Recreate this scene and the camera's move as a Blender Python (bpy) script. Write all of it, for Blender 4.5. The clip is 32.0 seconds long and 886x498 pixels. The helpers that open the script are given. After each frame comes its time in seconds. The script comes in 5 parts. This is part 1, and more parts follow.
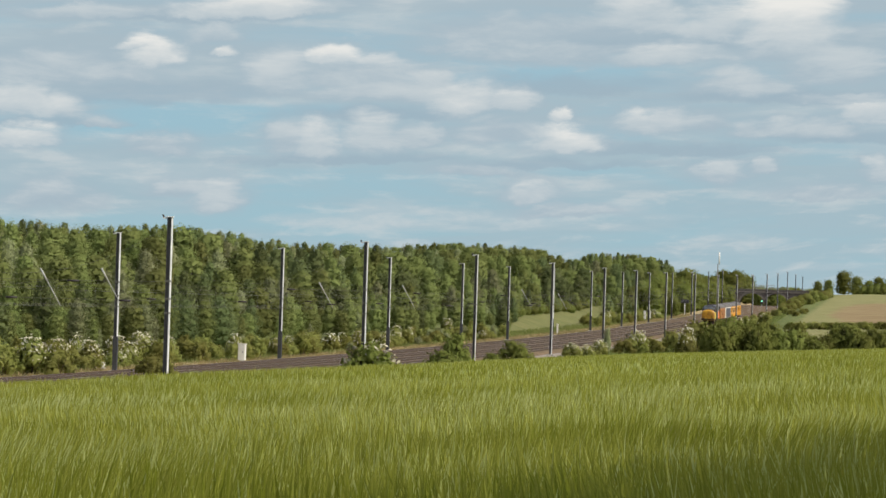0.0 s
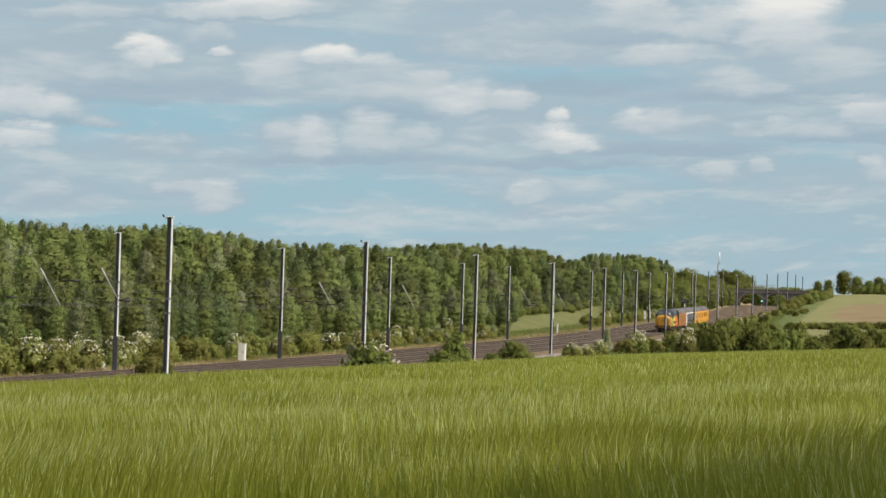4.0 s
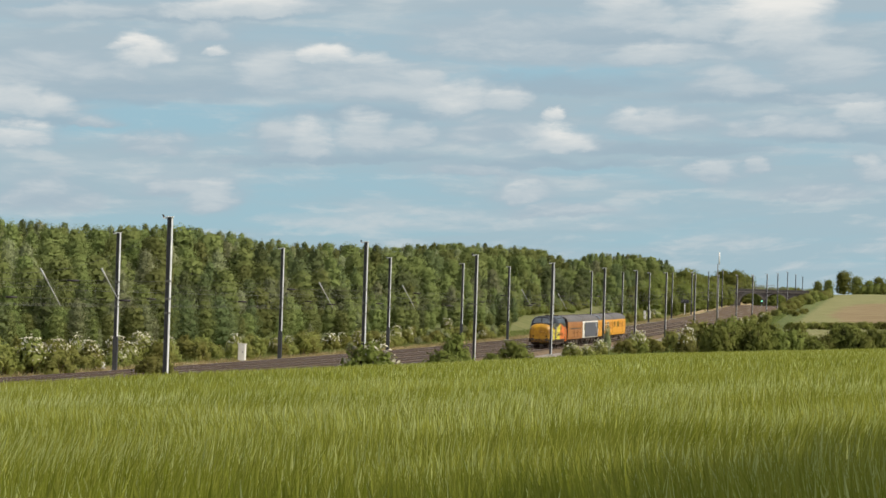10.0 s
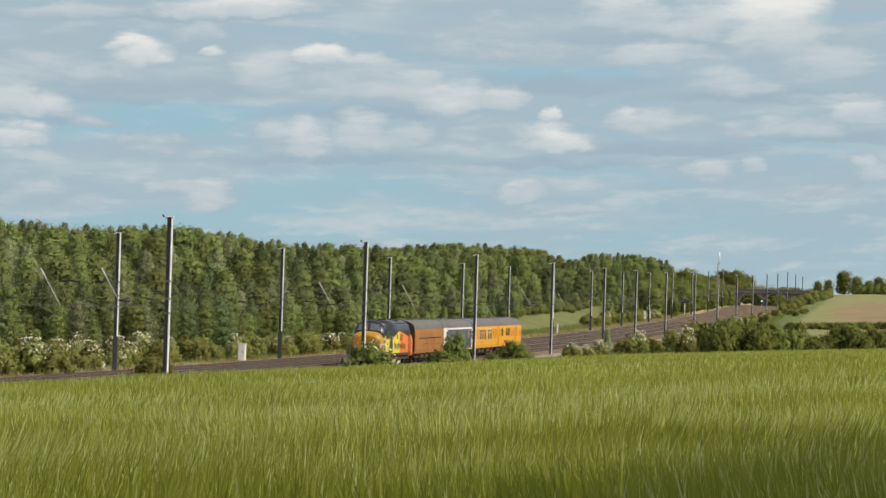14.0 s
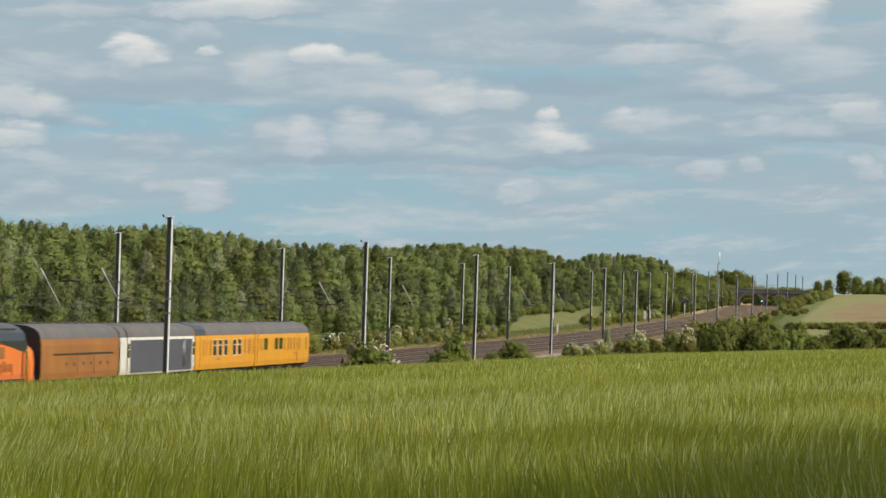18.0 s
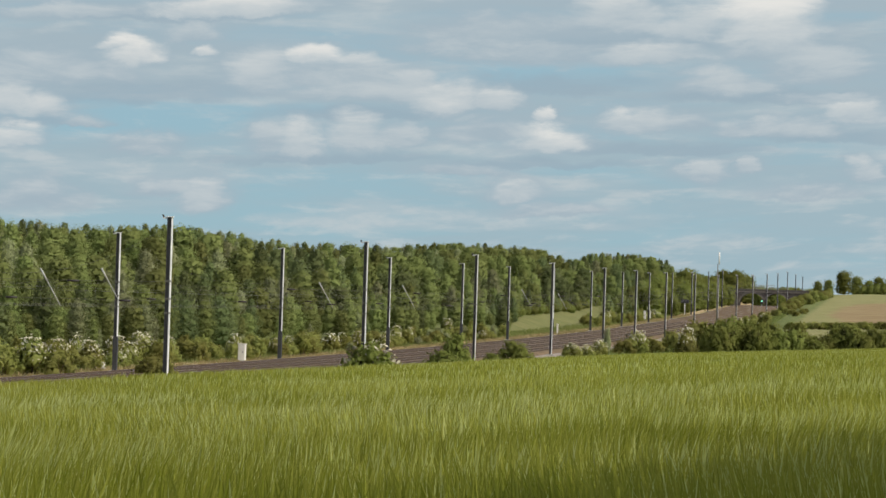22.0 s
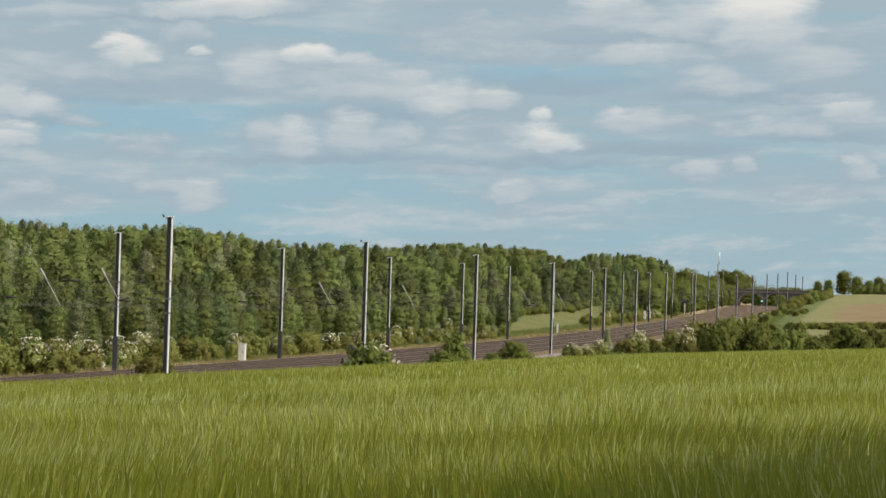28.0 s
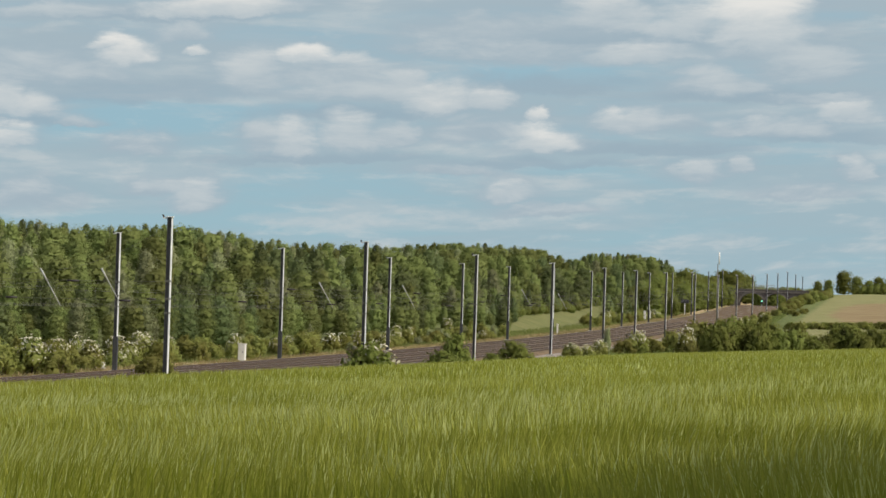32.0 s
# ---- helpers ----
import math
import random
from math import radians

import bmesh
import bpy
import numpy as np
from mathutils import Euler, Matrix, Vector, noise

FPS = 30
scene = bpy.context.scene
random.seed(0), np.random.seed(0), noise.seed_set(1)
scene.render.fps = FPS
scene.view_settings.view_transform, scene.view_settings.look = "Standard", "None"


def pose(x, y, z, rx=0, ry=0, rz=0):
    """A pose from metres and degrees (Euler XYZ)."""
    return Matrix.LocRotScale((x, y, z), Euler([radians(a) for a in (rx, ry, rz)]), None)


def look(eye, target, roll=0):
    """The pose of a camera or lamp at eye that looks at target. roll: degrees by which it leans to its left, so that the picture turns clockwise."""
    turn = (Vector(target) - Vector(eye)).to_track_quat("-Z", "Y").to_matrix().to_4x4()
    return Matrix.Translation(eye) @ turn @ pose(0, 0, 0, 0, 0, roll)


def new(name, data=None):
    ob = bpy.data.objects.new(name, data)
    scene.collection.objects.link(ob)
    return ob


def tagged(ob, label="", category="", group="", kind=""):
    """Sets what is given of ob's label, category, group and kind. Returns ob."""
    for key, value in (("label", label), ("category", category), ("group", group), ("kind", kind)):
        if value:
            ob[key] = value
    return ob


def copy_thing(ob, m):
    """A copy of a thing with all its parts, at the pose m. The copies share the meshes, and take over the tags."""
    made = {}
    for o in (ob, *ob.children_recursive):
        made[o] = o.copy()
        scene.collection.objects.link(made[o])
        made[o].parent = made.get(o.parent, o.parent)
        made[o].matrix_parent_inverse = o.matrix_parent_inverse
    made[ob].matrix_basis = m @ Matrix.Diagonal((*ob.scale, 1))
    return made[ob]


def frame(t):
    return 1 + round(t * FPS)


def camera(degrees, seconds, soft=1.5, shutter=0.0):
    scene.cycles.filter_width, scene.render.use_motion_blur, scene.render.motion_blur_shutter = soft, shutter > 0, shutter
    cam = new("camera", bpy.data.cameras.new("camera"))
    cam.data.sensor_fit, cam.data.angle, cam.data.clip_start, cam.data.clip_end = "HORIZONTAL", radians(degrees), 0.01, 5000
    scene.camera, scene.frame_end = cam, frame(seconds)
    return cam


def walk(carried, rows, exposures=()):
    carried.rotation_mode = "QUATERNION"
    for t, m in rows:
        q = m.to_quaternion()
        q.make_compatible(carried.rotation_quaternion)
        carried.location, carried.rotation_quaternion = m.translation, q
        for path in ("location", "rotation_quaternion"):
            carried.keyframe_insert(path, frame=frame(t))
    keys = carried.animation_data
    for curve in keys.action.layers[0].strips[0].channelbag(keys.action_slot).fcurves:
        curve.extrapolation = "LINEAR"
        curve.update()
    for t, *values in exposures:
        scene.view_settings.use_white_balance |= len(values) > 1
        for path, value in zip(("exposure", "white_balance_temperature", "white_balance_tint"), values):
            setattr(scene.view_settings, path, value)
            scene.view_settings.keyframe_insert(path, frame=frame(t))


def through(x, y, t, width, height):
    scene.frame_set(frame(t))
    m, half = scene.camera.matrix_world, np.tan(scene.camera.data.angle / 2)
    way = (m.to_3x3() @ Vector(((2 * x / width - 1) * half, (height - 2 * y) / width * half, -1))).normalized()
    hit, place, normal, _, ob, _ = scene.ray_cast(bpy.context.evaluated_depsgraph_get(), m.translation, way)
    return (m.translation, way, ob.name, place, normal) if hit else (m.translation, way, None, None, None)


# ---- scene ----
PITCH = math.degrees(math.atan(95.03 / 6500))
EYE_Z = 5.5895
TILT = 0.03096  # the camera leans a little to its left
cam = camera(2 * math.degrees(math.atan(784 / 6500)), 32.0, soft=1.5, shutter=0.5)
stand = pose(0, 0, EYE_Z, 90 + PITCH, 0, 0) @ Matrix.Rotation(TILT, 4, "Z")
walk(cam, [(0.0, stand), (32.0, stand)], exposures=[(0.0, 0.09), (13.5, 0.09), (17.0, 0.0), (32.0, 0.0)])

# ---- light ----
SUN_DIR = Vector((0.64, -0.29, 0.70)).normalized()
world = bpy.data.worlds.new("sky")
scene.world = world
world.use_nodes = True
wn = world.node_tree
sky = wn.nodes.new("ShaderNodeTexSky")
sky.sky_type = "NISHITA"
sky.sun_disc = False
sky.sun_elevation = math.asin(SUN_DIR.z)
sky.sun_rotation = math.atan2(SUN_DIR.x, SUN_DIR.y)
sky.altitude, sky.air_density, sky.dust_density = 50, 1.0, 1.5
# the blue is half covered by pale cloud
veil = wn.nodes.new("ShaderNodeMix")
veil.data_type = "RGBA"
veil.inputs[0].default_value = 0.5
veil.inputs[7].default_value = (4.6, 4.5, 4.1, 1)
wn.links.new(sky.outputs[0], veil.inputs[6])
wn.links.new(veil.outputs[2], wn.nodes["Background"].inputs[0])
wn.nodes["Background"].inputs[1].default_value = 0.15
sun = new("sun", bpy.data.lights.new("sun", "SUN"))
sun.data.energy, sun.data.angle, sun.data.color = 3.9, radians(0.6), (1.0, 0.93, 0.82)
sun.matrix_world = look(SUN_DIR * 100, (0, 0, 0))
scene.view_settings.exposure = 0.0


# ---- materials ----
def mat(name, base, rough=0.6, metal=0.0, dark=None, scale=4.0, fine=40.0, bump=0.0, vary=0.0, coat=0.0, stretch=(1, 1, 1)):
    """A node material: two colours mixed by noise at two scales, with relief; vary shifts the value from object to object."""
    m = bpy.data.materials.new(name)
    m.use_nodes = True
    n, l = m.node_tree.nodes, m.node_tree.links
    b = n["Principled BSDF"]
    b.inputs["Roughness"].default_value, b.inputs["Metallic"].default_value = rough, metal
    b.inputs["Coat Weight"].default_value = coat
    if rough > 0.8:
        b.inputs["Specular IOR Level"].default_value = 0.1
    dark = dark or tuple(c * 0.72 for c in base)
    co = n.new("ShaderNodeTexCoord")
    mp = n.new("ShaderNodeMapping")
    mp.inputs["Scale"].default_value = stretch
    l.new(co.outputs["Object"], mp.inputs[0])
    big, small = n.new("ShaderNodeTexNoise"), n.new("ShaderNodeTexNoise")
    for t, s, d in ((big, scale, 4), (small, fine, 3)):
        t.inputs["Scale"].default_value, t.inputs["Detail"].default_value = s, d
        l.new(mp.outputs[0], t.inputs["Vector"])
    add = n.new("ShaderNodeMath")
    add.operation = "MULTIPLY_ADD"
    l.new(small.outputs[0], add.inputs[0])
    add.inputs[1].default_value = 0.45
    l.new(big.outputs[0], add.inputs[2])
    ramp = n.new("ShaderNodeMapRange")
    ramp.inputs[1].default_value, ramp.inputs[2].default_value = 0.5, 0.95
    l.new(add.outputs[0], ramp.inputs[0])
    mix = n.new("ShaderNodeMix")
    mix.data_type = "RGBA"
    mix.inputs[6].default_value, mix.inputs[7].default_value = (*dark, 1), (*base, 1)
    l.new(ramp.outputs[0], mix.inputs[0])
    out = mix.outputs[2]
    if vary:
        info, hsv, mr = n.new("ShaderNodeObjectInfo"), n.new("ShaderNodeHueSaturation"), n.new("ShaderNodeMapRange")
        mr.inputs[3].default_value, mr.inputs[4].default_value = 1 - vary, 1 + vary
        l.new(info.outputs["Random"], mr.inputs[0])
        l.new(mr.outputs[0], hsv.inputs["Value"])
        l.new(out, hsv.inputs["Color"])
        out = hsv.outputs[0]
    l.new(out, b.inputs["Base Color"])
    if bump:
        bp = n.new("ShaderNodeBump")
        bp.inputs["Strength"].default_value, bp.inputs["Distance"].default_value = bump, 0.05
        l.new(add.outputs[0], bp.inputs["Height"])
        l.new(bp.outputs[0], b.inputs["Normal"])
    return m


def leaf_mat(name, base, other, through=0.35, hue=0.02, patch=0.12, rough=0.55, spread=0.25):
    """Leaves: colour from leaf to leaf and from patch to patch, with light coming through."""
    m = bpy.data.materials.new(name)
    m.use_nodes = True
    n, l = m.node_tree.nodes, m.node_tree.links
    b, outp = n["Principled BSDF"], n["Material Output"]
    b.inputs["Roughness"].default_value = rough
    b.inputs["Specular IOR Level"].default_value = 0.0
    geo, info, co = n.new("ShaderNodeNewGeometry"), n.new("ShaderNodeObjectInfo"), n.new("ShaderNodeNewGeometry")
    tex = n.new("ShaderNodeTexNoise")
    tex.inputs["Scale"].default_value, tex.inputs["Detail"].default_value = patch, 3
    l.new(co.outputs["Position"], tex.inputs["Vector"])
    add = n.new("ShaderNodeMath")
    add.operation = "MULTIPLY_ADD"
    l.new(geo.outputs["Random Per Island"], add.inputs[0])
    add.inputs[1].default_value = 0.3
    l.new(tex.outputs[0], add.inputs[2])
    mr = n.new("ShaderNodeMapRange")
    mr.inputs[1].default_value, mr.inputs[2].default_value = 0.40, 0.90
    l.new(add.outputs[0], mr.inputs[0])
    mix = n.new("ShaderNodeMix")
    mix.data_type = "RGBA"
    mix.inputs[6].default_value, mix.inputs[7].default_value = (*base, 1), (*other, 1)
    l.new(mr.outputs[0], mix.inputs[0])
    hsv = n.new("ShaderNodeHueSaturation")
    h = n.new("ShaderNodeMapRange")
    h.inputs[3].default_value, h.inputs[4].default_value = 0.5 - hue, 0.5 + hue
    tone, each = n.new("ShaderNodeAttribute"), n.new("ShaderNodeMath")
    tone.attribute_name = "tone"
    each.operation = "ADD"
    l.new(info.outputs["Random"], each.inputs[0])
    l.new(tone.outputs["Fac"], each.inputs[1])
    wrap = n.new("ShaderNodeMath")
    wrap.operation = "FRACT"
    l.new(each.outputs[0], wrap.inputs[0])
    l.new(wrap.outputs[0], h.inputs[0])
    l.new(h.outputs[0], hsv.inputs["Hue"])
    v = n.new("ShaderNodeMapRange")
    v.inputs[3].default_value, v.inputs[4].default_value = 1 - spread, 1 + spread
    l.new(wrap.outputs[0], v.inputs[0])
    l.new(v.outputs[0], hsv.inputs["Value"])
    l.new(mix.outputs[2], hsv.inputs["Color"])
    l.new(hsv.outputs[0], b.inputs["Base Color"])
    tr, ms = n.new("ShaderNodeBsdfTranslucent"), n.new("ShaderNodeMixShader")
    # leaves of a crown share its rounded shape in the light
    vol, turn, add3 = n.new("ShaderNodeAttribute"), n.new("ShaderNodeVectorTransform"), n.new("ShaderNodeVectorMath")
    vol.attribute_name = "bulge"
    turn.vector_type, turn.convert_from, turn.convert_to = "VECTOR", "OBJECT", "WORLD"
    l.new(vol.outputs["Vector"], turn.inputs[0])
    add3.operation = "ADD"
    l.new(turn.outputs[0], add3.inputs[0])
    l.new(geo.outputs["Normal"], add3.inputs[1])
    unit = n.new("ShaderNodeVectorMath")
    unit.operation = "NORMALIZE"
    l.new(add3.outputs[0], unit.inputs[0])
    l.new(unit.outputs[0], b.inputs["Normal"])
    l.new(unit.outputs[0], tr.inputs["Normal"])
    l.new(hsv.outputs[0], tr.inputs[0])
    ms.inputs[0].default_value = through
    l.new(b.outputs[0], ms.inputs[1])
    l.new(tr.outputs[0], ms.inputs[2])
    l.new(ms.outputs[0], outp.inputs[0])
    return m


# ---- shapes ----
def mesh(name, verts, faces, material, smooth=False):
    me = bpy.data.meshes.new(name)
    me.from_pydata(verts, [], faces)
    me.update()
    for m in (material if isinstance(material, (list, tuple)) else [material]):
        me.materials.append(m)
    if smooth:
        me.polygons.foreach_set("use_smooth", [True] * len(me.polygons))
    return me


def big_mesh(name, co, loops, sizes, material):
    """A mesh from flat arrays, for many small pieces."""
    me = bpy.data.meshes.new(name)
    me.vertices.add(len(co))
    me.vertices.foreach_set("co", np.asarray(co, np.float32).ravel())
    me.loops.add(len(loops))
    me.loops.foreach_set("vertex_index", np.asarray(loops, np.int32))
    sizes = np.asarray(sizes, np.int32)
    me.polygons.add(len(sizes))
    me.polygons.foreach_set("loop_start", np.concatenate([[0], np.cumsum(sizes)[:-1]]).astype(np.int32))
    me.update(calc_edges=True)
    me.materials.append(material)
    return me


def part(name, bm, material, parent, label=""):
    """Links a bmesh as one mesh object under a thing or a part."""
    me = bpy.data.meshes.new(name)
    bm.to_mesh(me)
    bm.free()
    for m in (material if isinstance(material, (list, tuple)) else [material]):
        me.materials.append(m)
    ob = new(name, me)
    ob.parent = parent
    if label:
        ob["label"] = label
    return ob


def thing(name, m, label, category, group=""):
    ob = new(name)
    ob.empty_display_size = 0.2
    ob.matrix_basis = m
    return tagged(ob, label, category, group)


def box(x0, x1, y0, y1, z0, z1, bevel=0.0, bm=None):
    bm = bm or bmesh.new()
    v = [bm.verts.new((x, y, z)) for z in (z0, z1) for x, y in ((x0, y0), (x1, y0), (x1, y1), (x0, y1))]
    fs = [bm.faces.new([v[i] for i in q]) for q in ((3, 2, 1, 0), (4, 5, 6, 7), (0, 1, 5, 4), (1, 2, 6, 5), (2, 3, 7, 6), (3, 0, 4, 7))]
    if bevel:
        es = {e for f in fs for e in f.edges}
        bmesh.ops.bevel(bm, geom=list(es), offset=bevel, segments=2, affect="EDGES", profile=0.5)
    return bm


def tube(p, q, r0, r1=None, n=8, bm=None, caps=True):
    bm = bm or bmesh.new()
    r1 = r0 if r1 is None else r1
    p, q = Vector(p), Vector(q)
    m = (q - p).to_track_quat("Z", "Y").to_matrix()
    rings = []
    for c, r in ((p, r0), (q, r1)):
        rings.append([bm.verts.new(c + m @ Vector((r * math.cos(a * 2 * math.pi / n), r * math.sin(a * 2 * math.pi / n), 0))) for a in range(n)])
    for i in range(n):
        f = bm.faces.new((rings[0][i], rings[0][(i + 1) % n], rings[1][(i + 1) % n], rings[1][i]))
        f.smooth = True
    if caps:
        bm.faces.new(rings[0][::-1])
        bm.faces.new(rings[1])
    return bm


def loft(rings, bm=None, caps=True, smooth=True, closed=True):
    """Joins rings of equal length, one after another."""
    bm = bm or bmesh.new()
    vs = [[bm.verts.new(p) for p in r] for r in rings]
    n = len(vs[0])
    for a, b in zip(vs, vs[1:]):
        for i in range(n if closed else n - 1):
            f = bm.faces.new((a[i], a[(i + 1) % n], b[(i + 1) % n], b[i]))
            f.smooth = smooth
    if caps:
        bm.faces.new(vs[0][::-1])
        bm.faces.new(vs[-1])
    bmesh.ops.recalc_face_normals(bm, faces=bm.faces)
    return bm


# ---- the line of the railway: s metres along it, away from the camera, o metres to its right ----
TX0, TY0 = -19.58643, 210.18045
S_AX = np.arange(-400.0, 2400.0, 2.0)
_mid = (S_AX[1:] + S_AX[:-1]) / 2
HEAD0, BEND, BEND2 = 0.1368893, 1.04721e-05, -2.65237e-08


def heading(s):
    s = np.clip(s, -200, 1000)
    return HEAD0 + BEND * s + BEND2 * s * s


_h = heading(_mid)
TX = np.concatenate([[0], np.cumsum(np.sin(_h)) * 2])
TY = np.concatenate([[0], np.cumsum(np.cos(_h)) * 2])
TX += TX0 - np.interp(0, S_AX, TX)
TY += TY0 - np.interp(0, S_AX, TY)


def rail_z(s):
    q = np.clip(s, -200, 860)
    return -2.2183e-05 * q + 1.01547e-05 * q * q + (np.clip(s, 860, 2400) - 860) * 0.003


def on_track(s, o=0.0, z=0.0):
    h = float(heading(s))
    return Vector((float(np.interp(s, S_AX, TX)) + o * math.cos(h), float(np.interp(s, S_AX, TY)) - o * math.sin(h), float(rail_z(s)) + z))


def track_pose(s, o=0.0, z=0.0):
    """A pose on the line whose y points along it, away from the camera, and x to its right."""
    p = on_track(s, o, z)
    return pose(p.x, p.y, p.z, 0, 0, -math.degrees(float(heading(s))))


def track_coords(x, y):
    """The nearest s and the offset o for arrays of places."""
    sx, hx = S_AX[::3], heading(S_AX[::3])
    px, py = TX[::3], TY[::3]
    s, o = np.empty(x.size), np.empty(x.size)
    xf, yf = x.ravel(), y.ravel()
    for a in range(0, x.size, 4000):
        dx, dy = xf[a:a + 4000, None] - px, yf[a:a + 4000, None] - py
        i = np.argmin(dx * dx + dy * dy, 1)
        k = np.arange(i.size)
        s[a:a + 4000] = sx[i] + dx[k, i] * np.sin(hx[i]) + dy[k, i] * np.cos(hx[i])
        o[a:a + 4000] = dx[k, i] * np.cos(hx[i]) - dy[k, i] * np.sin(hx[i])
    return s.reshape(x.shape), o.reshape(x.shape)


def sstep(a, b, x):
    t = np.clip((x - a) / (b - a), 0, 1)
    return t * t * (3 - 2 * t)


def field_z(x, y):
    return 3.981 - 0.0135 * y + 0.053 * x + 0.05 * np.minimum(x + 13.5, 0) * (y > 60)


def crest(ray):
    """Elevation of the wood's crest above the eye, by direction."""
    return TILT * ray - 0.005 + np.interp(ray, [-0.142, -0.119, -0.104, -0.089, -0.074, -0.056, -0.043, -0.033, -0.020, 0.0, 0.010, 0.025, 0.0315, 0.035, 0.0405, 0.053, 0.061, 0.0635, 0.081, 0.096],
                     [0.0292, 0.0287, 0.0272, 0.0261, 0.0270, 0.0242, 0.0218, 0.0217, 0.0209, 0.0214, 0.0215, 0.0202, 0.0181, 0.0167, 0.0189, 0.0186, 0.0169, 0.0138, 0.0118, 0.0113])


def wood_edge(ray):
    """How far off the wood begins in a direction, just beyond the far verge, and where its crest lies."""
    t = math.tan(HEAD0)
    near = np.clip((TX0 - t * TY0 - 19.5 / math.cos(HEAD0)) / np.minimum(ray - t, -0.045), 150, 1150)
    return near, near + np.clip(0.62 * near, 200, 330)


def land(x, y):
    """Height of the land at arrays of places, with s and o."""
    x, y = np.asarray(x, float), np.asarray(y, float)
    s, o = track_coords(x, y)
    zt = rail_z(s) - 0.45
    f = field_z(np.clip(x, -200, 120), np.clip(y, -300, 800))
    r = np.interp(y, [0, 443, 590, 690, 827, 945, 1083, 1380, 5000], [-0.4, -0.4, 1.5, 2.4, 6.0, 9.2, 11.7, 13.3, 18])
    r = r + 1.651 + TILT * np.clip(x, -200, 250) - 0.005 * np.clip(y, 0, 1400)
    w = sstep(430, 570, y)
    right = f * (1 - w) + r * w
    ray = np.clip(x / np.maximum(y, 60), -0.15, 0.092)
    d0, d1 = wood_edge(ray)
    top = EYE_Z + crest(ray) * d1 - 3.5
    k = np.clip((y - d0) / (d1 - d0), 0, 1)
    left = zt + 0.1 + np.maximum(top - zt, 0) * (0.75 * k + 0.25 * k * k) + 0.004 * np.clip(y - d1, 0, 900)
    z = np.where(o > 0, zt + (right - zt) * sstep(7.5, 20 - 7.5 * sstep(650, 850, y), o), zt + (left - zt) * sstep(13.4, 18.5, -o))
    return z, s, o


def ground_at(x, y):
    return float(land(np.array([x]), np.array([y]))[0][0])

# ---- the land ----
def ground_material():
    m = bpy.data.materials.new("grassland")
    m.use_nodes = True
    n, l = m.node_tree.nodes, m.node_tree.links
    b = n["Principled BSDF"]
    b.inputs["Roughness"].default_value = 0.9
    b.inputs["Specular IOR Level"].default_value = 0.15
    geo = n.new("ShaderNodeNewGeometry")

    def noise_at(scale, detail=4):
        t = n.new("ShaderNodeTexNoise")
        t.inputs["Scale"].default_value, t.inputs["Detail"].default_value = scale, detail
        l.new(geo.outputs["Position"], t.inputs["Vector"])
        return t.outputs[0]

    def blend(fac, a, c):
        x = n.new("ShaderNodeMix")
        x.data_type = "RGBA"
        l.new(fac, x.inputs[0])
        for v, i in ((a, 6), (c, 7)):
            if isinstance(v, tuple):
                x.inputs[i].default_value = (*v, 1)
            else:
                l.new(v, x.inputs[i])
        return x.outputs[2]

    def remap(v, a, c):
        x = n.new("ShaderNodeMapRange")
        x.inputs[1].default_value, x.inputs[2].default_value = a, c
        l.new(v, x.inputs[0])
        return x.outputs[0]

    def mask(name, spread=0.35):
        a = n.new("ShaderNodeAttribute")
        a.attribute_name = name
        x = n.new("ShaderNodeMath")
        x.operation = "MULTIPLY_ADD"
        l.new(noise_at(0.25), x.inputs[0])
        x.inputs[1].default_value = spread
        l.new(a.outputs["Fac"], x.inputs[2])
        return remap(x.outputs[0], 0.5 + spread * 0.3, 0.5 + spread * 0.7)

    tuft = remap(noise_at(1.6, 5), 0.35, 0.65)
    wide = remap(noise_at(0.06, 3), 0.35, 0.65)
    grass = blend(tuft, (0.075, 0.105, 0.028), (0.15, 0.17, 0.055))
    grass = blend(wide, grass, blend(tuft, (0.10, 0.13, 0.03), (0.17, 0.18, 0.065)))
    meadow = blend(remap(noise_at(0.22, 5), 0.3, 0.7), (0.118, 0.130, 0.042), (0.175, 0.170, 0.066))
    tilled = blend(remap(noise_at(0.12, 5), 0.3, 0.7), (0.21, 0.145, 0.075), (0.27, 0.21, 0.105))
    dry = blend(tuft, (0.33, 0.25, 0.13), (0.45, 0.34, 0.19))
    soil = blend(tuft, (0.13, 0.16, 0.02), (0.18, 0.205, 0.03))
    c = blend(mask("meadow"), grass, meadow)
    pasture = blend(remap(noise_at(0.22, 5), 0.3, 0.7), (0.185, 0.182, 0.07), (0.25, 0.235, 0.10))
    c = blend(mask("pasture"), c, pasture)
    c = blend(mask("tilled", 0.45), c, tilled)
    c = blend(mask("dry", 0.5), c, dry)
    c = blend(mask("crop", 0.1), c, soil)
    l.new(c, b.inputs["Base Color"])
    bp = n.new("ShaderNodeBump")
    bp.inputs["Strength"].default_value, bp.inputs["Distance"].default_value = 0.8, 0.25
    l.new(noise_at(1.6, 5), bp.inputs["Height"])
    l.new(bp.outputs[0], b.inputs["Normal"])
    return m


def axis(*runs):
    out = []
    for a, b, step in runs:
        out.append(np.arange(a, b, step))
    return np.concatenate(out + [[runs[-1][1]]])


def in_crop(x, y, s, o):
    edge = 11.5 + 0.6 * np.sin(s * 0.025)
    return (o > edge) & (y < 437 + 0.15 * x)


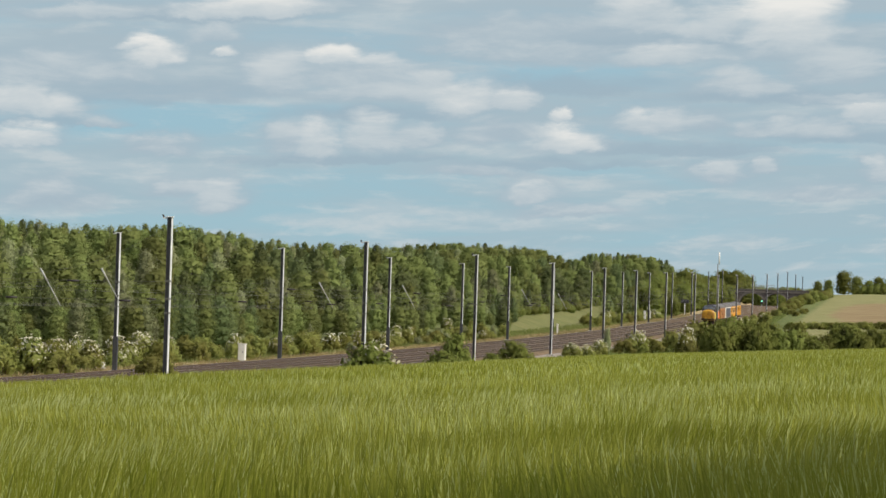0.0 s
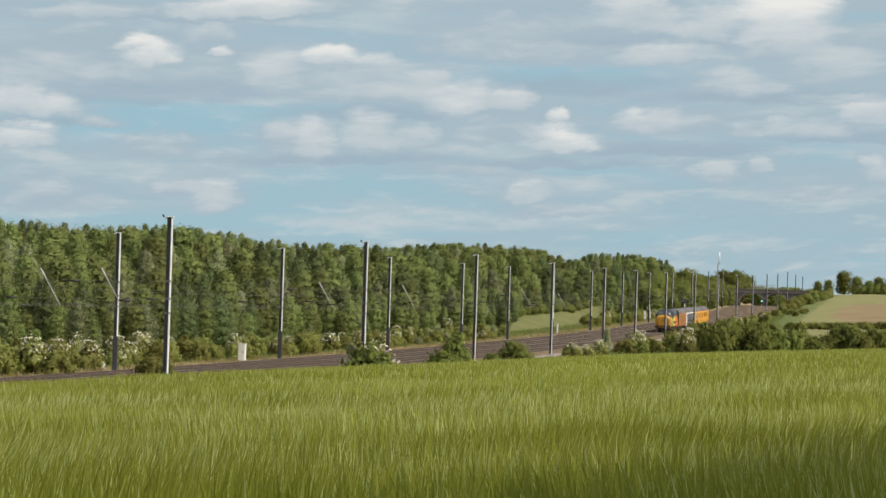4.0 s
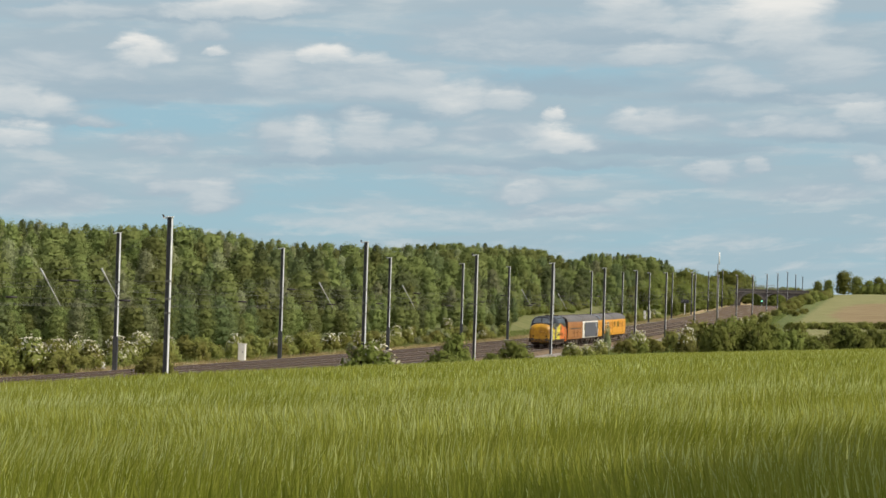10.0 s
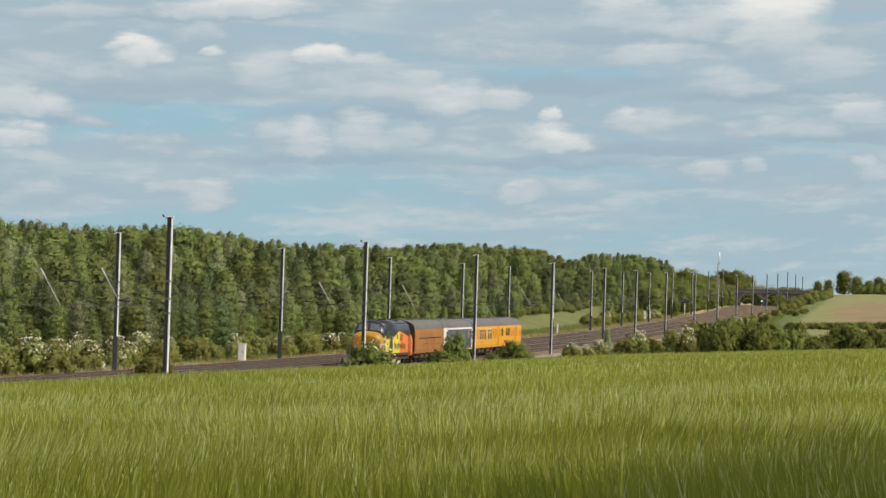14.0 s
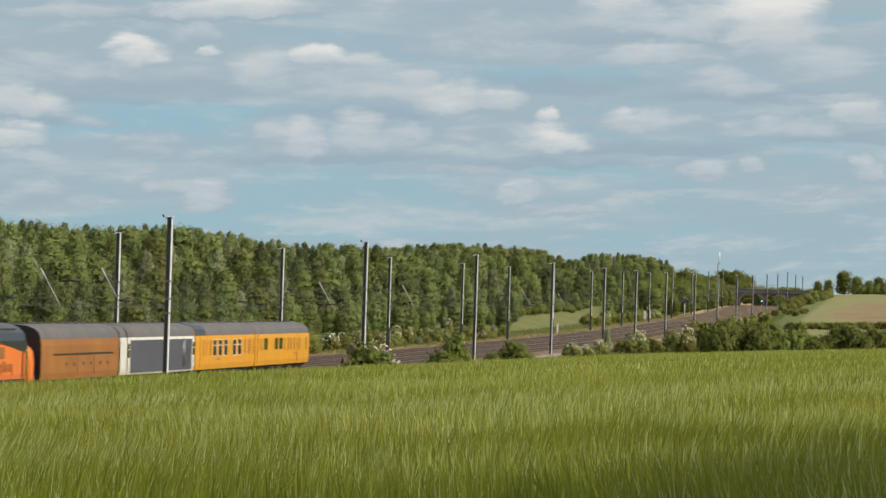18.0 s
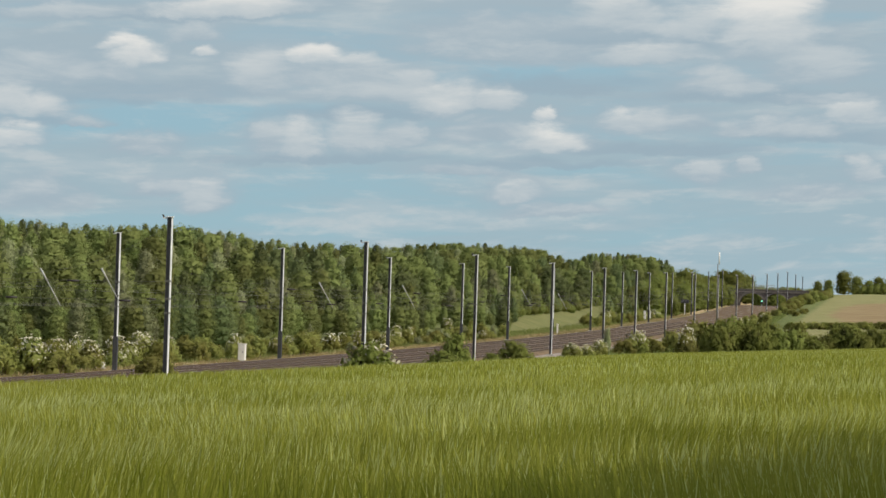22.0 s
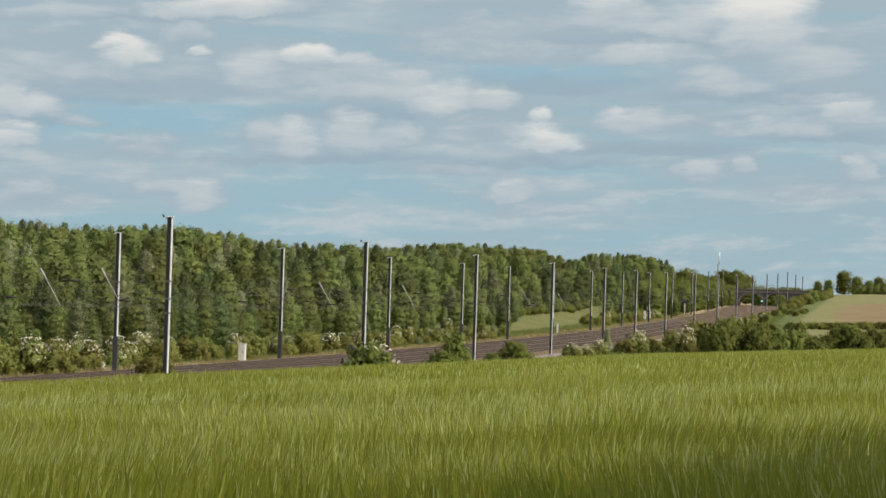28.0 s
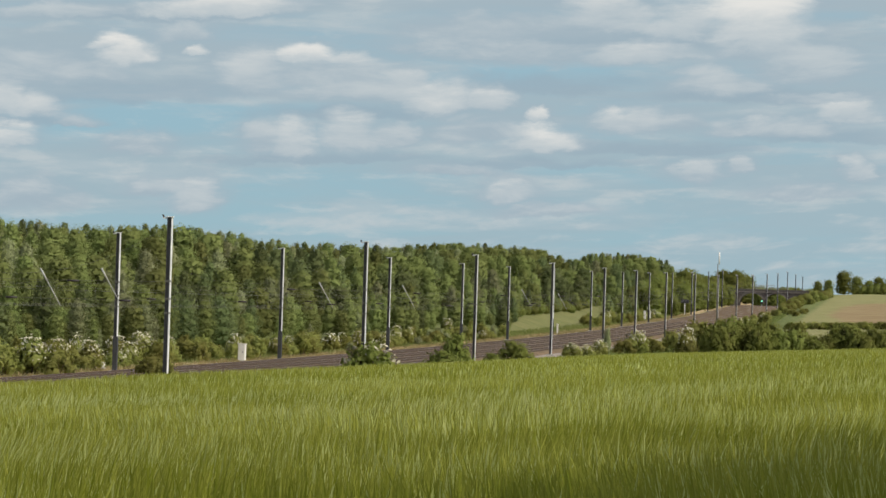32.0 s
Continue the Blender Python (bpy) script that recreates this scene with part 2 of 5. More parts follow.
def make_ground():
    xs = axis((-4200, -400, 200), (-400, -110, 29), (-110, 160, 2.5), (160, 500, 20), (500, 4200, 185))
    ys = axis((-1500, -40, 146), (-40, 1200, 5), (1200, 1500, 20), (1500, 4990, 174.5))
    gx, gy = np.meshgrid(xs, ys)
    z, s, o = land(gx, gy)
    rough = 0.12 * np.sin(gx * 0.21 + 1.3 * np.sin(gy * 0.13)) * np.sin(gy * 0.17 + gx * 0.05)
    z = z + np.where((o < -16) | (o > 20), rough, 0) * np.where(in_crop(gx, gy, s, o), 0.2, 1)
    nx, ny = len(xs), len(ys)
    co = np.stack([gx, gy, z], -1).reshape(-1, 3)
    i = (np.arange(ny - 1)[:, None] * nx + np.arange(nx - 1)).ravel()
    loops = np.stack([i, i + 1, i + nx + 1, i + nx], 1).ravel()
    me = big_mesh("ground", co, loops, np.full(len(i), 4), ground_material())
    me.polygons.foreach_set("use_smooth", [True] * len(me.polygons))
    ray = gx / np.maximum(gy, 1)
    d0, d1 = wood_edge(np.clip(ray, -0.15, 0.092))
    meadow = ((o < -16.5) & (gy - d0 < 80) & (ray > 0.019) & (ray < 0.048)) | ((o > 16) & (gy > 440) & (gy < 640)) | ((o > 24) & (gy > 700))
    tilled = np.clip(0.5 + (ray - 0.1055 - 0.00006 * np.abs(gy - 800)) / 0.02, 0, 1) * np.clip(0.6 + (910 - gy) / 60, 0, 1) * np.clip((gy - 690) / 20, 0, 1)
    dry = (np.abs(-o - 15.0) < 1.6) | ((o > 6.0) & (o < 9.0) & (gy > 100))
    pasture = sstep(11, 25, o) * sstep(535, 600, gy)
    for name, v in (("pasture", pasture), ("meadow", meadow), ("tilled", tilled), ("dry", dry), ("crop", in_crop(gx, gy, s, o))):
        me.attributes.new(name, "FLOAT", "POINT").data.foreach_set("value", v.astype(np.float32).ravel())
    return tagged(new("ground", me), "rolling green farmland with verges and meadow", "ground", kind="structure")


make_ground()

# ---- the railway ----
M_BALLAST = mat("ballast", (0.215, 0.155, 0.095), 0.95, dark=(0.095, 0.066, 0.042), scale=0.7, fine=14, bump=0.9)
M_SLEEPER = mat("concrete_sleeper", (0.17, 0.135, 0.10), 0.9, dark=(0.09, 0.07, 0.05), scale=2, fine=30)
M_RAIL = mat("rail_steel", (0.10, 0.055, 0.035), 0.7, dark=(0.05, 0.028, 0.02), scale=1, fine=20)
M_RAILTOP = mat("rail_head", (0.55, 0.53, 0.50), 0.3, 0.9, scale=2, fine=20)
M_GRAVEL = mat("pale_gravel", (0.33, 0.285, 0.235), 0.95, dark=(0.21, 0.175, 0.14), scale=0.5, fine=9, bump=0.6)
TRACKS = (0.0, -3.4, -6.8, -10.2)


def along(profile, s0, s1, step, name, material):
    """A strip swept along the line; profile is a list of (o, z)."""
    ss = np.arange(s0, s1 + 0.1, step)
    rings = [[tuple(on_track(s, o, z)) for o, z in profile] for s in ss]
    n = len(profile)
    faces = [(k * n + i, k * n + i + 1, (k + 1) * n + i + 1, (k + 1) * n + i) for k in range(len(ss) - 1) for i in range(n - 1)]
    return mesh(name, [p for r in rings for p in r], faces, material)


def make_railway():
    bed = along([(3.1, -0.72), (2.1, -0.2), (1.5, -0.14), (-1.5, -0.14), (-1.7, -0.19), (-1.9, -0.14), (-4.9, -0.14), (-5.1, -0.19), (-5.3, -0.14), (-8.3, -0.14),
                 (-8.5, -0.19), (-8.7, -0.14), (-11.65, -0.14), (-12.2, -0.2), (-13.3, -0.75)], -200, 1500, 8, "ballast_bed", M_BALLAST)
    bed.flip_normals()
    tagged(new("ballast_bed", bed), "brown stone ballast bed under four tracks", "ballast", kind="structure")
    cess = along([(6.3, -0.46), (5.2, -0.38), (2.7, -0.42), (2.2, -0.6)], -200, 1500, 8, "gravel_path", M_GRAVEL)
    cess.flip_normals()
    tagged(new("gravel_path", cess), "pale grey gravel walkway beside the nearest track", "path", kind="structure")
    for o in TRACKS:
        ss = np.arange(-60, 560, 0.7)
        verts, faces = [], []
        for s in ss:
            k = len(verts)
            for z in (-0.2, -0.085):
                for a, c in ((-1.25, -0.13), (1.25, -0.13), (1.25, 0.13), (-1.25, 0.13)):
                    verts.append(tuple(on_track(s + c, o + a, z)))
            faces += [tuple(k + i for i in q) for q in ((4, 5, 6, 7), (0, 1, 5, 4), (1, 2, 6, 5), (2, 3, 7, 6), (3, 0, 4, 7))]
        tr = tagged(new("railway_track"), "rusty steel running rails on concrete sleepers", "railway track", "parallel railway tracks", kind="structure")
        sl = new("sleepers", mesh("sleepers", verts, faces, M_SLEEPER))
        sl.parent = tr
        tagged(sl, kind="stuff")
        for side in (-0.753, 0.753):
            g = o + side
            web = along([(g + 0.07, -0.08), (g + 0.02, -0.06), (g + 0.03, -0.003), (g - 0.03, -0.003), (g - 0.02, -0.06), (g - 0.07, -0.08)], -180, 1400, 10, "rail", M_RAIL)
            rl = new("rail", web)
            rl.parent = tr
            top = along([(g + 0.028, 0.0), (g - 0.028, 0.0)], -180, 1400, 10, "rail_head", M_RAILTOP)
            top.flip_normals()
            hd = new("rail_head", top)
            hd.parent = rl


make_railway()

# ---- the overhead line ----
# mast steel in two tones: pale for the sunlit flange, near-black for shade
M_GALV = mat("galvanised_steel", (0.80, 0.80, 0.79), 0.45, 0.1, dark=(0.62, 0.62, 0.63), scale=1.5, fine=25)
M_WEB = mat("shade_side_steel", (0.05, 0.05, 0.053), 0.6, 0.1, scale=1.5, fine=25)
M_CONC = mat("concrete", (0.42, 0.40, 0.36), 0.9, scale=2, fine=25)
M_WIRE = mat("weathered_wire", (0.17, 0.165, 0.14), 0.7, 0.1)
M_INSUL = mat("brown_insulator", (0.035, 0.028, 0.025), 0.6)
M_PALE = mat("pale_tube", (0.50, 0.49, 0.46), 0.5, 0.2)
NEAR_O, FAR_O = 3.8, -13.3
NEAR_S = [-70.8, 1.0, 72.7, 139.0, 206.2, 268.9, 317.3, 373.4, 440.2, 506.6, 573.2, 641.3, 715.6, 785.0, 861.5, 944.4, 1034.1]
FAR_S = [-4.1, 62.6, 130.6, 196.6, 258.0, 307.5, 366.2, 428.1, 490.1, 554.6, 621.2, 689.4, 758.3, 828.1]


def make_mast(height, dark_foot):
    """A broad-flanged steel column on a concrete base; its flanges face across the line."""
    m = thing("catenary_mast", Matrix(), "tall galvanised steel column of the overhead line", "mast", "overhead line masts")
    w, d = 0.14, 0.16
    top = height - 0.15
    # sun and shade put in the colours: right flange pale, the rest dark
    part("flange", box(w - 0.05, w, -d, d, -0.4, top), M_GALV, m, "galvanised flange, its sunlit side coloured pale")
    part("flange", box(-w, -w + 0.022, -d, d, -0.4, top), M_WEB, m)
    part("web", box(-w + 0.022, w - 0.052, -d + 0.06, -d + 0.08, -0.4, top), M_WEB, m, "web with its shade coloured in near-black")
    part("footing", box(-0.42, 0.42, -0.42, 0.42, -1.4, -0.25, 0.04), M_CONC, m, "weathered concrete footing")
    cap = part("cap", box(-w - 0.05, w + 0.05, -d - 0.05, d + 0.05, top, top + 0.05), M_GALV, m)
    part("bracket", box(-w - 0.28, -w - 0.052, -0.05, 0.05, top - 0.08, top), M_GALV, cap)
    part("insulator", tube((-w - 0.24, 0, top), (-w - 0.30, 0, top + 0.16), 0.06, 0.045), M_INSUL, cap, "brown ribbed insulator")
    for z in (0.62, 0.52, 0.44):
        part("clamp_band", box(-w - 0.02, w + 0.02, -d - 0.015, d + 0.015, height * z, height * z + 0.09), M_WIRE, m)
    # a near-black box round the column's lowest 2.3 m
    if dark_foot:
        part("base_wrap", box(-w - 0.03, w + 0.03, -d - 0.03, d + 0.03, -0.3, 2.3), M_WEB, m, "black lower part of the column")
    return m


def wire(name, pts, r, material, parent):
    bm = bmesh.new()
    for p, q in zip(pts, pts[1:]):
        tube(p, q, r, n=4, bm=bm, caps=False)
    return part(name, bm, material, parent)


def sag(p, q, d, n=8):
    p, q = Vector(p), Vector(q)
    return [p.lerp(q, i / n) - Vector((0, 0, 4 * d * (i / n) * (1 - i / n))) for i in range(n + 1)]


def make_overhead():
    for row, o in ((NEAR_S, NEAR_O), (FAR_S, FAR_O)):
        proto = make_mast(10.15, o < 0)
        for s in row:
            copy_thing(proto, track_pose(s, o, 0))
        for ob in (*proto.children_recursive, proto):
            bpy.data.objects.remove(ob)
    # cross-span wires between the two rows, with their insulators
    for k, s in enumerate(FAR_S):
        sn = min(NEAR_S, key=lambda q: abs(q - s - 9))
        span = thing("headspan", Matrix(), "thin cross-span wires with insulators between two masts", "overhead wire", "headspans")
        a0, a1 = on_track(sn, NEAR_O - 0.2, 0), on_track(s, FAR_O + 0.2, 0)
        up = Vector((0, 0, 1))
        wire("upper_cross_wire", sag(a0 + up * 6.3, a1 + up * 6.3, 0.1, 4), 0.0055, M_WIRE, span)
        wire("lower_cross_wire", sag(a0 + up * 5.2, a1 + up * 5.2, 0.05, 4), 0.0055, M_WIRE, span)
        wire("suspension_wire", sag(a0 + up * 9.4, a1 + up * 9.6, 3.0, 8), 0.0055, M_WIRE, span)
        for f, z in ((0.13, 5.15), (0.5, 5.15), (0.87, 5.15), (0.3, 6.2)):
            p = a0.lerp(a1, f) + up * z
            e = (a1 - a0).normalized() * 0.33
            part("insulator", tube(p - e, p + e, 0.065, n=6), M_INSUL, span, "dark ribbed insulator")
    # sloping stays, with a long pale insulator at the upper end
    for s, o, z in ((12.0, -6.5, 6.93), (28.2, -6.5, 7.14), (111.5, -6.5, 6.92), (160.8, -6.5, 6.97), (264.5, -6.5, 6.95), (309.1, -6.5, 6.41)):
        stay = thing("insulated_stay", Matrix(), "sloping pale stay with a long insulator in the overhead line", "overhead wire", "insulated stays")
        a, b = on_track(s, o, z), on_track(s, o + 1.3, z - 2.2)
        mid = a.lerp(b, 0.34)
        part("insulator", tube(a, mid, 0.06, 0.05, n=6), M_PALE, stay, "long pale insulator")
        part("stay_wire", tube(mid, b, 0.028, n=6), M_PALE, stay)
    for o in TRACKS:
        line = thing("contact_line", Matrix(), "contact wire hung from a messenger wire by droppers", "overhead wire", "contact lines")
        grid = [-150.0] + NEAR_S
        drop = bmesh.new()
        for a, b in zip(grid, grid[1:]):
            A, B = on_track(a, o + 0.2, 6.1), on_track(b, o - 0.2, 6.1)
            pts = sag(A, B, 0.5, 6)
            wire("messenger_wire", pts, 0.0045, M_WIRE, line)
            wire("contact_wire", [on_track(a, o + 0.2, 4.75), on_track(b, o - 0.2, 4.75)], 0.0045, M_WIRE, line)
            for p, f in zip(pts[1:-1], (1 / 6, 2 / 6, 3 / 6, 4 / 6, 5 / 6)):
                tube(p, on_track(a + (b - a) * f, o + 0.2 - 0.4 * f, 4.75), 0.005, n=3, bm=drop, caps=False)
        tagged(part("dropper", drop, M_WIRE, line), kind="stuff")


make_overhead()


# ---- leaves and trees ----
def leaf_cloud(rng, lobes, count, size, loose=False):
    """Quads scattered over the shells of ellipsoids, or loosely through them; lobes: rows of centre and radii."""
    lobes = np.asarray(lobes, float)
    area = (lobes[:, 3] * lobes[:, 4] + lobes[:, 4] * lobes[:, 5] + lobes[:, 3] * lobes[:, 5])
    k = rng.choice(len(lobes), count, p=area / area.sum())
    d = rng.normal(size=(count, 3))
    d /= np.linalg.norm(d, axis=1)[:, None]
    d[:, 2] = np.where(d[:, 2] < -0.5, -d[:, 2], d[:, 2])
    r = 0.2 + 1.05 * rng.random(count) ** 0.8 if loose else 1 - 0.42 * rng.random(count) + 0.16 * (rng.random(count) ** 3)
    c = lobes[k, :3] + d * lobes[k, 3:] * r[:, None]
    nrm = d * 1.3 + rng.normal(size=(count, 3)) * 0.5
    nrm /= np.linalg.norm(nrm, axis=1)[:, None]
    a = np.cross(nrm, rng.normal(size=(count, 3)) + ((np.cross(nrm, (0, 0, 1.0)) * 1.4) if loose else 0))
    a /= np.linalg.norm(a, axis=1)[:, None]
    b = np.cross(nrm, a)
    sz = size * (0.55 + 0.9 * rng.random(count))[:, None]
    co = np.stack([c - a * sz, c - b * sz * 0.55 + nrm * sz * 0.18, c + a * sz, c + b * sz * 0.55 + nrm * sz * 0.18], 1).reshape(-1, 3)
    centre = (lobes[:, :3] * area[:, None]).sum(0) / area.sum()
    out = c - centre
    out /= np.linalg.norm(out, axis=1)[:, None] + 1e-6
    bulge = d * 1.1 + out * 2.4 + (0, 0, 1.0) if loose else d * 0.75 + out * 0.9 + (0, 0, 0.55)
    return co, np.repeat(bulge, 4, axis=0).astype(np.float32)


def core_cloud(lobes, k=0.56, n=2, rough=0.08):
    """The dense inside of a crown: a faceted ball of leaves in each lobe."""
    quads = []
    g = np.linspace(-1, 1, n + 1)
    for ax in range(3):
        for sg in (-1, 1):
            for i in range(n):
                for j in range(n):
                    q = []
                    for a, b in ((g[i], g[j]), (g[i + 1], g[j]), (g[i + 1], g[j + 1]), (g[i], g[j + 1])):
                        v = [0, 0, 0]
                        v[ax], v[(ax + 1) % 3], v[(ax + 2) % 3] = sg, a * sg, b
                        q.append(v)
                    quads.append(q)
    d = np.array(quads, float)
    d /= np.linalg.norm(d, axis=2)[:, :, None]
    lobes = np.asarray(lobes, float)
    centre = lobes[:, :3].mean(0)
    co = lobes[:, None, None, :3] + d[None] * lobes[:, None, None, 3:] * k
    # uneven, so that it reads as clumps of leaves
    rng = np.random.default_rng(5)
    size = lobes[:, 3].mean()
    co = co + rng.normal(0, rough * size, (*co.shape[:2], 1, 3)) + rng.normal(0, 0.9 * rough * size, co.shape)
    out = co - centre
    out /= np.linalg.norm(out, axis=3)[..., None] + 1e-6
    bulge = np.broadcast_to(d[None] * 0.9, co.shape) + out * 0.9 + (0, 0, 0.5)
    return co.reshape(-1, 3), bulge.reshape(-1, 3).astype(np.float32)


def full_cloud(rng, lobes, count, size):
    """Leaves round a dense inside."""
    a, b = leaf_cloud(rng, lobes, count, size)
    c, d = core_cloud(lobes)
    return np.concatenate([a, c]), np.concatenate([b, d])


def leaf_mesh(name, co, bulge, material):
    n = len(co) // 4
    me = big_mesh(name, co, np.arange(n * 4), np.full(n, 4), material)
    me.attributes.new("bulge", "FLOAT_VECTOR", "POINT").data.foreach_set("vector", np.ascontiguousarray(bulge, np.float32).ravel())
    return me


def crown_profile(kind, f):
    """Half-width of a crown, as a share of its widest, at height f of the crown."""
    if kind == "broad":
        return math.sin(math.pi * (0.22 + 0.70 * f)) ** 0.6
    if kind == "low":
        return math.sin(math.pi * (0.28 + 0.64 * f)) ** 0.6
    if kind == "slim":
        return math.sin(math.pi * (0.20 + 0.74 * f)) ** 0.7 * (1.0 - 0.22 * f)
    return (1.0 - f ** 1.6) ** 0.9 * min(1.0, 0.65 + 2 * f) + 0.06


def tree_lobes(rng, h, w, kind, n=54):
    """Clumps of twigs that make up a crown h tall and w wide: broad, low, slim or pointed."""
    low, tall = {"broad": (0.20, 0.72), "low": (0.10, 0.82)}.get(kind, (0.06, 0.90))
    out = []
    for i in range(n):
        f = ((i + 0.5) / n) ** (0.9 if kind in ("broad", "low") else 1.15)
        rad = w * 0.5 * crown_profile(kind, f)
        a = i * 2.4 + rng.random() * 1.4
        off = rad * (0.35 + 0.5 * rng.random()) * (1 if i < n - 2 else 0.1)
        q = max(0.05 * w, min(rad * 0.62, w * (0.13 + 0.08 * rng.random())))
        out.append((off * math.cos(a), off * math.sin(a), h * (low + tall * f), q, q, q * (0.85 if kind in ("broad", "low") else 1.25)))
    return out


def crown_core(h, w, kind):
    """The dense inside of a crown, up its stem."""
    low, tall = {"broad": (0.20, 0.72), "low": (0.10, 0.82)}.get(kind, (0.06, 0.90))
    return [(0, 0, h * (low + tall * f), *(w * 0.5 * crown_profile(kind, f),) * 2, h * tall * 0.22) for f in (0.08, 0.28, 0.48, 0.68, 0.85)]


def trunk_bm(h, w, rng):
    bm = tube((0, 0, -0.4), (0.05, 0.03, h * 0.45), w, w * 0.6, n=7)
    tube((0.05, 0.03, h * 0.45), (0.0, 0.08, h * 0.86), w * 0.6, w * 0.15, n=6, bm=bm)
    for i in range(5):
        a, z = i * 2.3 + rng.random(), h * (0.25 + 0.11 * i)
        r = h * (0.2 - 0.02 * i)
        tube((0.03, 0.03, z), (r * math.cos(a), r * math.sin(a), z + r * 0.8), w * 0.35, w * 0.08, n=5, bm=bm)
    return bm


M_BARK = mat("bark", (0.13, 0.10, 0.07), 0.95, dark=(0.06, 0.045, 0.03), scale=1.5, fine=12, bump=0.6, stretch=(1, 1, 0.2))
M_LEAF = leaf_mat("woodland_leaf", (0.180, 0.212, 0.066), (0.270, 0.300, 0.104), 0.45, 0.018, 0.05, 0.6, 0.30)
M_LEAF_BLUE = leaf_mat("deep_green_leaf", (0.125, 0.158, 0.062), (0.195, 0.228, 0.094), 0.42, 0.016, 0.05, 0.6, 0.30)
M_LEAF_GREY = leaf_mat("willow_leaf", (0.23, 0.25, 0.12), (0.36, 0.38, 0.20), 0.45, 0.015)
M_LEAF_DARK = leaf_mat("hedge_leaf", (0.175, 0.205, 0.050), (0.275, 0.30, 0.085), 0.56, 0.015, 0.5)
M_LEAF_LIGHT = leaf_mat("bush_leaf", (0.21, 0.225, 0.055), (0.35, 0.35, 0.11), 0.5, 0.02, 0.5)
M_BLOSSOM = leaf_mat("cream_blossom", (0.55, 0.52, 0.36), (0.75, 0.72, 0.56), 0.2, 0.01, 0.8)


INSIDE = 480  # faces of the dense inside of a crown


def crown_mesh(name, rng, h, w, kind, count, size, material):
    a, b = leaf_cloud(rng, tree_lobes(rng, h, w, kind), count, size, True)
    c, d = core_cloud(crown_core(h, w, kind), 0.70 if kind == "low" else 0.56, 4, 0.05)
    return leaf_mesh(name, np.concatenate([a, c]), np.concatenate([b, d]), material)


def make_tree_kind(name, rng, h, w, kind, count, size, material, label):
    t = thing(name, Matrix(), label, "tree", "woodland trees")
    part("trunk", trunk_bm(h, 0.016 * h + 0.03, rng), M_BARK, t)
    c = new("crown", crown_mesh("crown", rng, h, w, kind, count, size, material))
    c.parent = t
    return t


def place(ob, p, spin, k):
    c = copy_thing(ob, Matrix.Translation(p) @ Matrix.Rotation(spin, 4, "Z"))
    c.scale = (k, k, k)
    return c


def erase(ob):
    for o in (*ob.children_recursive, ob):
        bpy.data.objects.remove(o)


